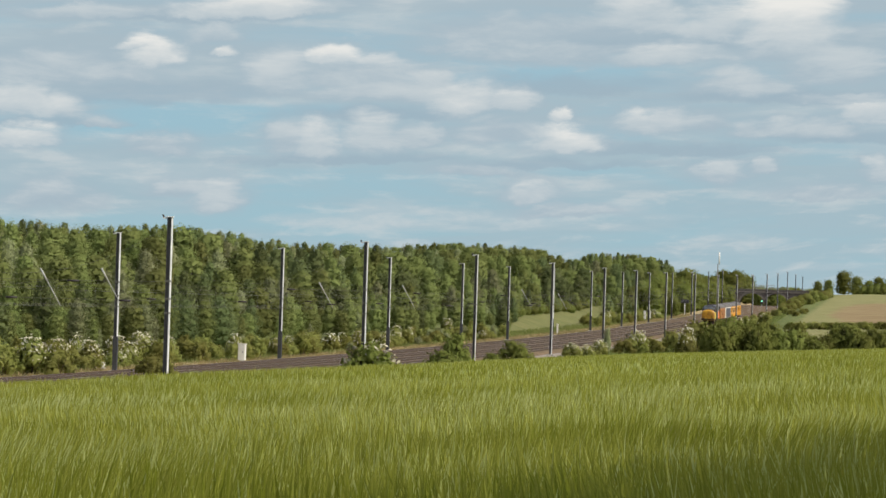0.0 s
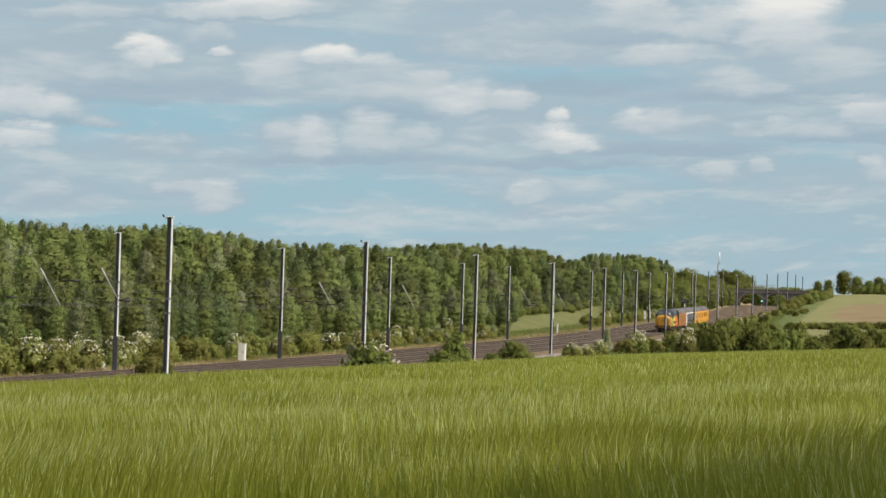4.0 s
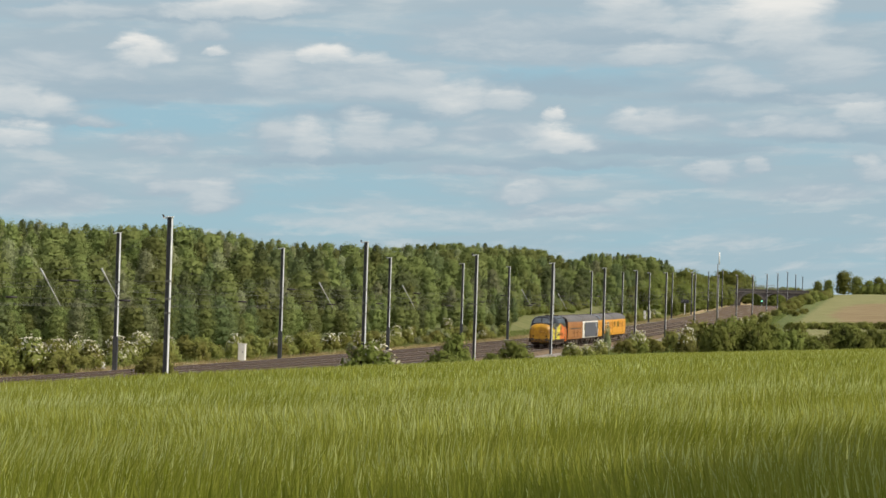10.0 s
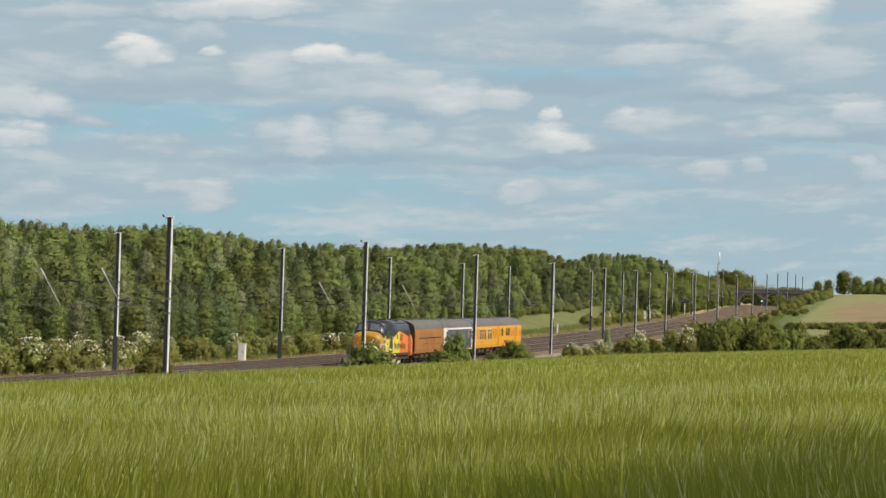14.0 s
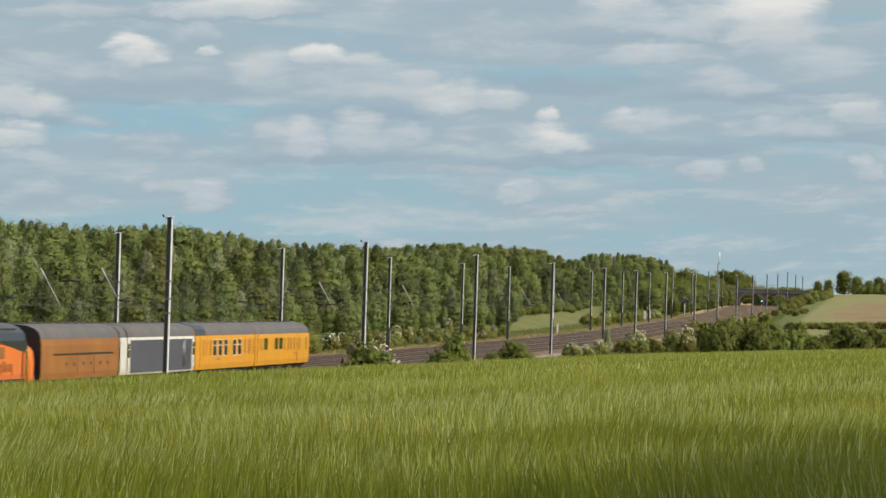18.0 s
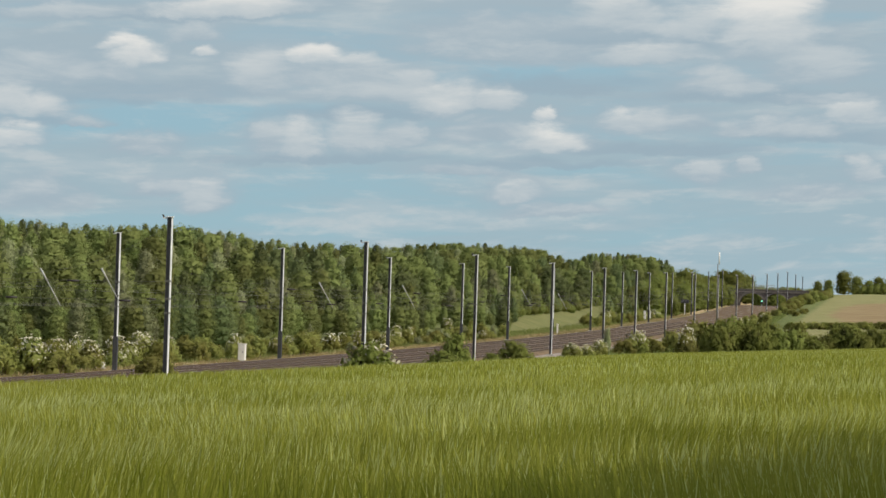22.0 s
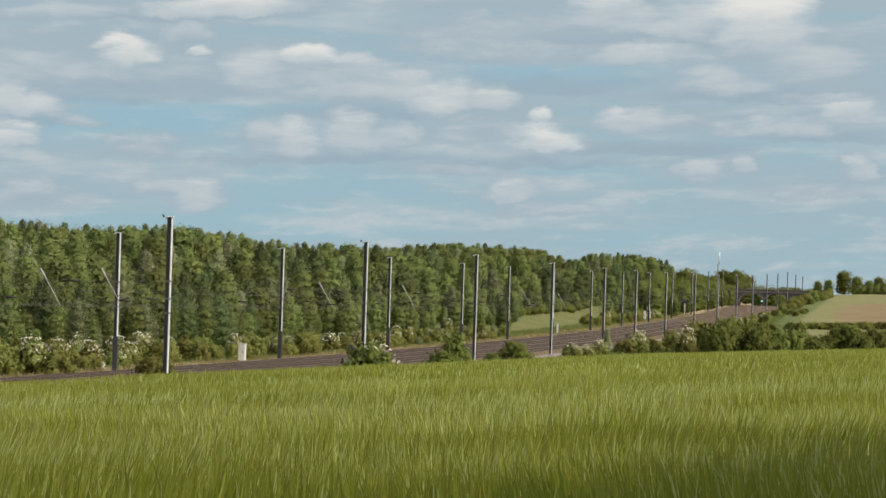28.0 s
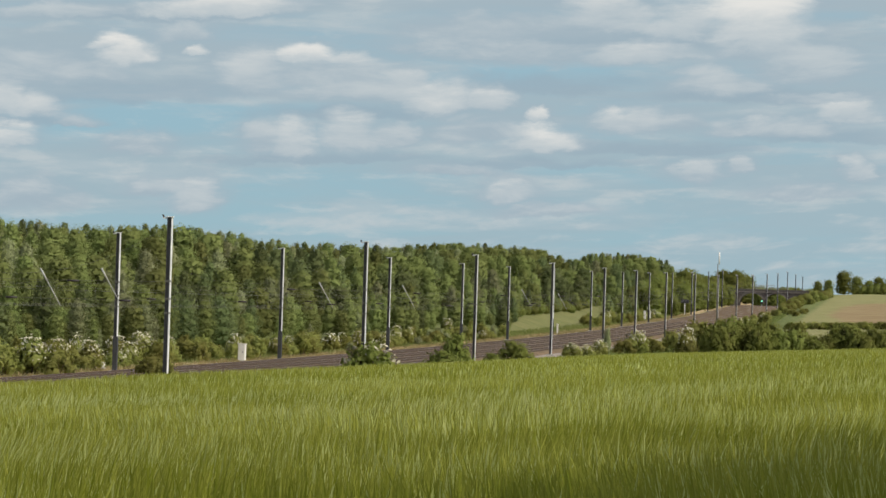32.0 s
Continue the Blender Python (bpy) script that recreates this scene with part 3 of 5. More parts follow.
def make_wood():
    rng = np.random.default_rng(7)
    spec = [("birch_tree", 5.4, "slim", 0.125, M_LEAF, "young green birch in a dense wood beside the railway"),
            ("alder_tree", 5.0, "point", 0.12, M_LEAF_BLUE, "pointed dark green alder at the edge of the wood"),
            ("ash_tree", 6.4, "broad", 0.13, M_LEAF, "broad round-crowned green ash in the wood"),
            ("oak_tree", 7.0, "broad", 0.135, M_LEAF_BLUE, "dark green spreading oak in the wood"),
            ("willow_tree", 4.6, "slim", 0.12, M_LEAF_GREY, "silvery grey-green willow at the edge of the wood"),
            ("birch_tree", 6.0, "slim", 0.13, M_LEAF_BLUE, "dark green birch in a dense wood beside the railway"),
            ("alder_tree", 5.6, "low", 0.125, M_LEAF, "bushy rounded green alder in the wood")]
    kinds = [make_tree_kind(name, rng, 8.0, w, kind, 2500, 0.72 * size, leaf, label) for name, w, kind, size, leaf, label in spec]
    wide = np.array([r[1] for r in spec]) / 8.0
    n = 9000
    ray = rng.uniform(-0.14, 0.084, n)
    d0, d1 = wood_edge(ray)
    deep = (d1 + 25 - d0 - 13) * rng.random(n) ** 0.85
    deep[:1500] = (d1 - d0)[:1500] * rng.uniform(0.80, 1.05, 1500)
    y = d0 + 13 + deep
    x = ray * y
    z, s, o = land(x, y)
    room = EYE_Z + crest(ray) * y - z
    h = np.minimum((2.6 + 4.2 * rng.random(n) ** 1.4) * (0.8 + np.clip(deep / 200, 0, 0.5)), room * np.where(rng.random(n) < 0.12, rng.uniform(0.96, 1.05, n), rng.uniform(0.70, 0.96, n)))
    # stands of one kind grow together
    stand = np.sin(ray * 95 + 2.0) * np.sin(deep * 0.031 + ray * 40) + 0.35 * rng.normal(size=n)
    roll = rng.random(n)
    kd = np.where(stand > 0.45, np.where(roll < 0.55, 2, np.where(roll < 0.8, 3, 0)),
                  np.where(stand > -0.25, np.where(roll < 0.45, 0, np.where(roll < 0.75, 6, np.where(roll < 0.88, 5, 4))),
                           np.where(roll < 0.4, 1, np.where(roll < 0.75, 5, np.where(roll < 0.93, 6, 4)))))
    light = (ray < -0.075) & (deep < 110) & (roll < 0.75)
    kd = np.where(light, np.where(roll < 0.3, 0, np.where(roll < 0.5, 6, np.where(roll < 0.6, 4, 2))), kd)
    kd = np.where((ray > -0.005) & (ray < 0.032) & (deep > 120) & (roll < 0.7), 2, kd)
    u, v = 6500 * ray, 6500 * (z + h - EYE_Z) / y
    taken = np.empty((0, 2))
    rows = []
    for i in np.argsort(-h - 1.5 * rng.random(n)):
        if h[i] < 1.9 or o[i] > -21 or (0.020 < ray[i] < 0.0445 and deep[i] < 42 + 900 * (ray[i] - 0.02)):
            continue
        per = 6500 / y[i]
        a, b = 0.42 * wide[kd[i]] * h[i] * per, 0.165 * h[i] * per
        if len(taken) and (((taken[:, 0] - u[i]) / a) ** 2 + ((taken[:, 1] - v[i]) / b) ** 2).min() < 1:
            continue
        taken = np.vstack([taken, (u[i], v[i])])
        rows.append((x[i], y[i], z[i], h[i], kd[i], rng.uniform(0, 6.28), 0.5 + 0.34 * stand[i] + 0.1 * rng.normal()))
    rows.sort(key=lambda r: r[1])
    front, rest = rows[:290], rows[290:]
    for a, b, c, hh, k, sp, _ in front:
        place(kinds[k], Vector((a, b, c - 0.05)), sp, hh / 8.0)
    for k2, tree in enumerate(kinds):
        crown = next(c for c in tree.children if c.name.startswith("crown"))
        flat = np.empty(len(crown.data.vertices) * 3, np.float32)
        crown.data.vertices.foreach_get("co", flat)
        m = len(flat) // 12
        keep = np.concatenate([np.arange(0, m - INSIDE, 3), np.arange(m - INSIDE, m)])
        grow = np.where(keep < m - INSIDE, 1.6, 1.0)[:, None, None]
        q = flat.reshape(-1, 4, 3)[keep]
        mid = q.mean(1, keepdims=True)
        q = (mid + (q - mid) * grow).reshape(-1, 3)
        crown.data.attributes["bulge"].data.foreach_get("vector", flat)
        vb = flat.reshape(-1, 4, 3)[keep].reshape(-1, 3)
        co, swell, tones = [], [], []
        for a, b, c, hh, k, sp, tone in rest:
            if k != k2:
                continue
            turn = np.array([[math.cos(sp), math.sin(sp), 0], [-math.sin(sp), math.cos(sp), 0], [0, 0, 1]])
            co.append(q @ turn * (hh / 8.0) + (a, b, c))
            swell.append(vb @ turn)
            tones.append(np.full(len(q), min(0.98, max(0.02, tone)), np.float32))
        if co:
            ob = new("woodland_canopy", leaf_mesh("woodland_canopy", np.concatenate(co), np.concatenate(swell), crown.data.materials[0]))
            ob.data.attributes.new("tone", "FLOAT", "POINT").data.foreach_set("value", np.concatenate(tones))
            tagged(ob, "dense mixed green wood covering the hillside", "woodland", kind="stuff")
    for tree in kinds:
        erase(tree)
    print("trees", len(front), len(rest))


make_wood()

# ---- bushes, hedges and single trees ----
def make_bush(name, rng, h, w, leaf, label, blossom=0, spiky=False, count=420, size=0.13):
    b = thing(name, Matrix(), label, "bush")
    bm = bmesh.new()
    for i in range(6):
        a = i * 1.05 + rng.random() * 0.5
        tube((0.05 * math.cos(a), 0.05 * math.sin(a), -0.2), (w * 0.3 * math.cos(a), w * 0.3 * math.sin(a), h * 0.75), 0.035, 0.01, n=5, bm=bm)
    part("woody_base", bm, M_BARK, b)
    lobes = []
    for i in range(10):
        a, f = i * 2.4 + rng.random(), (i + rng.random()) / 10
        r = w * 0.5 * (0.68 - 0.5 * f)
        q = w * (0.20 + 0.12 * rng.random())
        zz = h * (0.16 + 0.62 * f)
        lobes.append((r * math.cos(a), r * math.sin(a), zz, q, q, q * (1.8 if spiky else 0.95)))
    fo = new("foliage", leaf_mesh("foliage", *full_cloud(rng, lobes, count, size), leaf))
    fo.parent = b
    if blossom:
        tops = [(x, y, z + q * 0.35, q * 0.95, q * 0.95, q * 0.9) for x, y, z, q, _, _ in lobes if z > h * 0.3]
        bl = new("blossom", leaf_mesh("blossom", *leaf_cloud(rng, tops, blossom, size * 1.05), M_BLOSSOM))
        bl.parent = b
        bl["label"] = "cream flower heads"
    return b


def at_ray(px, d):
    """A place on the land, by its bearing and by how far off it is in units of 1.97 m."""
    d = 1.97 * d
    x = (px + 4.5 - 784) / 6500 * d
    return Vector((x, d, ground_at(x, d)))


def make_bushes():
    rng = np.random.default_rng(11)
    K = dict(
        elder=make_bush("elder_bush", rng, 2.0, 3.0, M_LEAF_DARK, "green elder bush with cream flower heads beside the railway", 90, count=520, size=0.11),
        dark=make_bush("hawthorn_bush", rng, 2.0, 3.0, M_LEAF_DARK, "dense dark green hawthorn bush at the field's edge", 0, count=520, size=0.11),
        light=make_bush("bramble_bush", rng, 2.0, 3.0, M_LEAF_LIGHT, "low pale green bramble bush on the railway verge", 0, count=460, size=0.11),
        bloom=make_bush("flowering_bush", rng, 2.0, 3.0, M_LEAF_LIGHT, "pale green bush covered in cream blossom", 140, count=460, size=0.11),
        spiky=make_bush("willow_bush", rng, 2.0, 2.0, M_LEAF_GREY, "upright grey-green willow bush", 0, True, count=560, size=0.105))
    for kind, px, d, h, wide in (
            ("elder", 657, 136, 3.0, 4.2), ("light", 742, 148, 1.0, 2.4), ("dark", 806, 158, 3.5, 2.9), ("dark", 785, 157, 2.0, 3.0), ("dark", 912, 182, 2.4, 3.5),
            ("dark", 872, 176, 1.3, 2.0), ("bloom", 1012, 204, 1.5, 2.6), ("bloom", 1038, 207, 1.3, 2.2), ("bloom", 1062, 211, 1.7, 2.4), ("spiky", 1074, 216, 3.0, 1.7),
            ("bloom", 1128, 226, 2.6, 3.2), ("light", 1105, 222, 1.9, 3.0), ("light", 1155, 232, 2.1, 3.6), ("light", 1190, 238, 3.1, 3.6), ("bloom", 1215, 230, 3.2, 3.0), ("light", 1238, 240, 4.6, 3.4), ("light", 1228, 246, 4.2, 3.6)):
        b = place(K[kind], at_ray(px, d), rng.uniform(0, 6.28), 1)
        b.scale = (wide / 2.6, wide / 2.6, h / 2.0)
    # the hedge at the end of the barley
    tall = (5.2, 5.6, 5.6, 5.5, 5.1, 4.6, 3.6, 4.8, 3.6, 2.4, 3.3, 4.5, 4.4, 3.8, 3.7, 3.4, 3.0, 3.0)
    for row in range(2):
        for px, h in zip(range(1254 + 10 * row, 1640, 21), tall):
            d = 228 + 3 * row + 0.02 * (px - 1262) + rng.uniform(-1, 1)
            b = place(K["dark"], at_ray(px + rng.uniform(-5, 5), d), rng.uniform(0, 6.28), 1)
            k = rng.uniform(1.1, 1.6)
            b.scale = (k, k, h / 2.05 * rng.uniform(0.72, 1.02))
            tagged(b, "tall dense dark green hawthorn of a field hedge", group="field hedge")
    # the low hedge behind the meadow strip
    for px in range(1398, 1650, 10):
        b = place(K["light" if px % 3 else "dark"], at_ray(px, 349 + rng.uniform(-1, 1)), rng.uniform(0, 6.28), 1)
        b.scale = (0.95, 0.95, rng.uniform(0.62, 0.74))
        tagged(b, "clipped low hedge plant between two fields", group="low hedge")
    # hedges on the hill
    for row, (d, h) in enumerate(((560, 2.6), (600, 4.0))):
        for px in range(1512 + 14 * row, 1650, 12):
            b = place(K["dark"], at_ray(px, d), rng.uniform(0, 6.28), 1)
            b.scale = (1.0, 1.0, h / 2 * rng.uniform(0.9, 1.1))
            tagged(b, "dark hedge plant along the crest of the hill", group="hill hedges")
    # scrub on the cutting slope beside the bridge
    for i in range(170):
        f = rng.random()
        px, d = 1384 + 76 * f + rng.uniform(-9, 9), 436 + 84 * f + rng.uniform(-26, 8)
        b = place(K["light" if i % 4 else "dark"], at_ray(px, d), rng.uniform(0, 6.28), 1)
        k = rng.uniform(0.5, 1.0)
        b.scale = (k, k, k * rng.uniform(0.8, 1.3))
        tagged(b, group="slope scrub")
    for i in range(9):
        px, d = 1345 + i * 8 + rng.uniform(-4, 4), rng.uniform(395, 430)
        b = place(K["light"], at_ray(px + 18, d), rng.uniform(0, 6.28), 1)
        b.scale = (0.7, 0.7, rng.uniform(0.4, 0.7))
        tagged(b, group="slope scrub")
    # scrub on the near verge beyond the barley
    for i in range(90):
        p = on_track(rng.uniform(400, 830), rng.uniform(5.0, 10.5))
        p.z = ground_at(p.x, p.y)
        b = place(K["light" if i % 5 else "bloom"], p, rng.uniform(0, 6.28), 1)
        k = rng.uniform(0.5, 0.95)
        b.scale = (k, k, k * rng.uniform(0.7, 1.2))
        tagged(b, group="near verge scrub")
    # shrubs along the foot of the wood
    for i in range(300):
        s, u = 25 + 615 * rng.random() ** 1.5, rng.uniform(-2.6, 2.6)
        if 330 < s < 480:
            continue
        p = on_track(s, -18.6 - u)
        if abs(p.x / p.y) > 0.135:
            continue
        p.z = ground_at(p.x, p.y)
        kind = ("light", "light", "bloom", "light", "light", "spiky")[i % 6]
        b = place(K[kind], p, rng.uniform(0, 6.28), 1)
        k = rng.uniform(0.5, 1.05)
        b.scale = (k, k, rng.uniform(0.5, 1.1) * (0.8 if kind == "spiky" else 1))
        tagged(b, group="verge shrubs")
    for px, k in ((22, 1.0), (58, 1.2), (104, 1.0), (268, 0.9), (292, 0.8)):
        b = place(K["bloom" if px == 58 else "light"], at_ray(px, 131), px, 1)
        b.scale = (k, k, 0.95 * k)
    # thicket along the back of the meadow
    for i in range(26):
        ray = 0.019 + 0.027 * (i + rng.random()) / 26
        y = float(wood_edge(ray)[0]) + 54 + 900 * (ray - 0.02) + rng.uniform(0, 8)
        b = place(K["dark"], Vector((ray * y, y, ground_at(ray * y, y))), rng.uniform(0, 6.28), 1)
        k = rng.uniform(0.8, 1.3)
        b.scale = (k, k, k)
        tagged(b, "dark green thicket plant at the back of the meadow", group="meadow thicket")
    for ob in K.values():
        erase(ob)
    # trees that stand by themselves
    oak = make_tree_kind("hedgerow_tree", rng, 8.0, 7.0, "low", 1300, 0.2, M_LEAF_DARK, "round dark green tree standing on the hilltop")
    for px, d, h in ((1490, 575, 7.6), (1513, 585, 6.0), (1445, 545, 4.2), (1463, 560, 4.6), (1552, 640, 6.5), (1575, 640, 7.0), (1535, 660, 5.5), (1212, 520, 9.5), (1225, 530, 8.0)):
        t = place(oak, at_ray(px, d), rng.uniform(0, 6.28), h / 8)
        tagged(t, group="hilltop trees")
    for i in range(34):
        p = on_track(rng.uniform(650, 775), rng.uniform(-26, -15.5))
        p.z = ground_at(p.x, p.y)
        t = place(oak, p, rng.uniform(0, 6.28), rng.uniform(4.5, 8.0) / 8)
        tagged(t, "mid-green tree on the railway bank before the bridge", group="trees before the bridge")
    for i in range(30):
        p = on_track(rng.uniform(780, 918), rng.uniform(-22, -14.2))
        p.z = ground_at(p.x, p.y)
        t = place(oak, p, rng.uniform(0, 6.28), rng.uniform(5.0, 8.5) / 8)
        tagged(t, "mid-green tree on the railway bank before the bridge", group="trees before the bridge")
    for i in range(16):
        t = place(oak, at_ray(1338 + i * 6.5, rng.uniform(612, 690)), rng.uniform(0, 6.28), rng.uniform(5.5, 7.5) / 8)
        tagged(t, "mid-green tree growing beyond the road bridge", group="trees beyond the bridge")
    for i in range(8):
        t = place(oak, at_ray(1276 + i * 6, rng.uniform(612, 650)), rng.uniform(0, 6.28), rng.uniform(8.0, 10.5) / 8)
        tagged(t, "mid-green tree growing beyond the road bridge", group="trees beyond the bridge")
    # out of view on the right, added only to shade the nearest barley
    for x, y, h in ((7.8, 16.3, 8.2), (9.0, 20.5, 8.2), (10.4, 25.5, 8.2)):
        t = place(oak, Vector((x, y, ground_at(x, y))), x, h / 8)
        tagged(t, "unseen tree added beside the field to shade the barley")
    erase(oak)


make_bushes()


def make_verge_grass():
    """Long grass on both verges."""
    rng = np.random.default_rng(21)
    m1 = leaf_mat("dry_grass", (0.24, 0.21, 0.09), (0.42, 0.35, 0.19), 0.3, 0.01, 0.3)
    m2 = leaf_mat("verge_grass", (0.12, 0.15, 0.04), (0.24, 0.25, 0.09), 0.35, 0.01, 0.3)
    for name, material, n, o0, o1, label in (("dry_verge_grass", m1, 14000, -16.8, -13.6, "dry straw-coloured grass along the ballast"),
                                             ("verge_grass", m2, 22000, -20.6, -16, "long green grass on the railway verge"),
                                             ("lineside_grass", m2, 26000, 6.3, 13.5, "long green grass between the field and the railway")):
        s = rng.uniform(-60, 700, n)
        o = rng.uniform(o0, o1, n)
        hh = heading(s)
        x = np.interp(s, S_AX, TX) + o * np.cos(hh)
        y = np.interp(s, S_AX, TY) - o * np.sin(hh)
        z = land(x, y)[0]
        h = rng.uniform(0.25, 0.6, n) * (0.7 if name.startswith("dry") else 1)
        w = rng.uniform(0.03, 0.07, n)
        a = rng.uniform(-0.6, 0.6, n)
        side = np.stack([np.cos(a) * w, np.sin(a) * w, np.zeros(n)], 1)
        base = np.stack([x, y, z - 0.05], 1)
        tip = base + np.stack([rng.normal(0.05, 0.15, n), rng.normal(0, 0.15, n), h], 1)
        co = np.stack([base - side, base + side, tip], 1).reshape(-1, 3)
        ob = new(name, big_mesh(name, co, np.arange(len(co)), np.full(n, 3), material))
        tagged(ob, label, "grass", kind="stuff")


make_verge_grass()

# ---- the bridge ----
M_BRICK = mat("sooty_brick", (0.15, 0.132, 0.125), 0.9, dark=(0.09, 0.08, 0.077), scale=0.6, fine=6, bump=0.4)
M_STONE = mat("parapet_stone", (0.20, 0.18, 0.16), 0.9, scale=1, fine=8)
M_FENCE = mat("pale_mesh_screen", (0.45, 0.47, 0.48), 0.6, 0.3)


def make_bridge():
    s0 = 930
    b = thing("road_bridge", track_pose(s0, -1.5, 0), "dark brick arch road bridge over the railway", "bridge")
    top, deck = 4.9, 4.2
    arches = [(0.0, 3.6, 0.8, 3.75), (-7.5, 3.7, 0.8, 3.75)]
    # spandrel walls with the arches cut through, as columns of the wall above each opening
    bm = bmesh.new()
    edges = [-22.0]
    for cx, r, z0, z1 in sorted(arches):
        edges += [cx - r + 2 * r * k / 16 for k in range(17)]
    edges += [12.5]

    def soffit(v):
        for cx, r, z0, z1 in arches:
            if abs(v - cx) < r - 1e-4:
                return z0 + (z1 - z0) * math.sqrt(max(0, 1 - ((v - cx) / r) ** 2))
            if abs(abs(v - cx) - r) < 1e-4:
                return z0
        return -2.5
    for a, c in zip(edges, edges[1:]):
        mid = soffit((a + c) / 2)
        za, zc = (soffit(a), soffit(c)) if mid > -2 else (-2.5, -2.5)
        for q in ([(a, -4, za), (c, -4, zc), (c, -4, deck), (a, -4, deck)], [(a, 4, za), (a, 4, deck), (c, 4, deck), (c, 4, zc)], [(a, -4, za), (a, 4, za), (c, 4, zc), (c, -4, zc)]):
            bm.faces.new([bm.verts.new(p) for p in q])
        for e in ((a, za, c), (c, zc, a)):
            if abs(e[1] + 2.5) < 1e-3 and any(abs(abs(e[0] - k[0]) - k[1]) < 1e-3 for k in arches):
                bm.faces.new([bm.verts.new(p) for p in ((e[0], -4, -2.5), (e[0], 4, -2.5), (e[0], 4, 1.6), (e[0], -4, 1.6))])
    bmesh.ops.remove_doubles(bm, verts=bm.verts, dist=0.001)
    bmesh.ops.recalc_face_normals(bm, faces=bm.faces)
    part("arched_wall", bm, M_BRICK, b, "sooty brick arches")
    for sy in (-1, 1):
        y = sy * 4.15
        part("string_course", box(-22.0, 12.5, y - 0.2, y + 0.2, deck, deck + 0.2), M_STONE, b)
        part("parapet", box(-22.0, 12.5, y - 0.18, y + 0.18, deck + 0.2, top), M_BRICK, b)
        part("coping", box(-22.0, 12.5, y - 0.26, y + 0.26, top, top + 0.14), M_STONE, b)
        for cx, r, z0, z1 in arches:
            bm = bmesh.new()
            rings = []
            for k in range(17):
                a = math.pi * k / 16
                c, sn = math.cos(a), math.sin(a)
                rings.append([(cx - r * c, y - 0.02, z0 + (z1 - z0) * sn), (cx - (r + 0.45) * c, y - 0.02, z0 + (z1 - z0 + 0.45) * sn),
                              (cx - (r + 0.45) * c, y + 0.02, z0 + (z1 - z0 + 0.45) * sn), (cx - r * c, y + 0.02, z0 + (z1 - z0) * sn)])
            part("arch_ring", loft(rings, bm, smooth=False), M_STONE, b)
    part("roadway", box(-22.0, 12.5, -4, 4, deck - 0.1, deck + 0.12), M_CONC, b)
    scr = part("screen", box(-7.2, -0.4, -4.2, -4.15, top + 1.35, top + 1.5), M_FENCE, b, "pale safety screen on the parapet")
    for k in range(7):
        x = -7.2 + k * 6.72 / 6
        part("post", box(x, x + 0.08, -4.22, -4.12, top + 0.1, top + 1.4), M_FENCE, scr)
    for k in range(2):
        part("rail", box(-7.2, -0.4, -4.2, -4.16, top + 0.5 + 0.4 * k, top + 0.58 + 0.4 * k), M_FENCE, scr)


make_bridge()

# ---- lineside equipment ----
M_CASE = mat("white_case_paint", (0.74, 0.73, 0.69), 0.55, dark=(0.60, 0.58, 0.53), scale=1.2, fine=14)
M_GREEN = bpy.data.materials.new("green_signal_light")
M_GREEN.use_nodes = True
M_GREEN.node_tree.nodes["Principled BSDF"].inputs["Emission Color"].default_value = (0.05, 0.9, 0.45, 1)
M_GREEN.node_tree.nodes["Principled BSDF"].inputs["Emission Strength"].default_value = 2.0


def make_case(s, o, w, d, h, label):
    m = track_pose(s, o)
    m.translation.z = ground_at(m.translation.x, m.translation.y)
    c = thing("equipment_case", m, label, "equipment case", "lineside cases")
    part("body", box(-w / 2, w / 2, -d / 2, d / 2, 0.12, h, 0.02), M_CASE, c)
    part("plinth", box(-w / 2 - 0.06, w / 2 + 0.06, -d / 2 - 0.06, d / 2 + 0.06, -0.3, 0.12), M_CONC, c)
    part("roof", box(-w / 2 - 0.05, w / 2 + 0.05, -d / 2 - 0.05, d / 2 + 0.05, h, h + 0.06), M_CASE, c)
    dr = part("door", box(-w / 2 + 0.06, w / 2 - 0.06, -d / 2 - 0.02, -d / 2, 0.2, h - 0.06), M_CASE, c)
    part("handle", box(w / 2 - 0.2, w / 2 - 0.16, -d / 2 - 0.05, -d / 2 - 0.02, h * 0.5, h * 0.6), M_UNDER_STEEL, dr)


M_UNDER_STEEL = mat("dark_steel", (0.06, 0.06, 0.065), 0.5, 0.4)


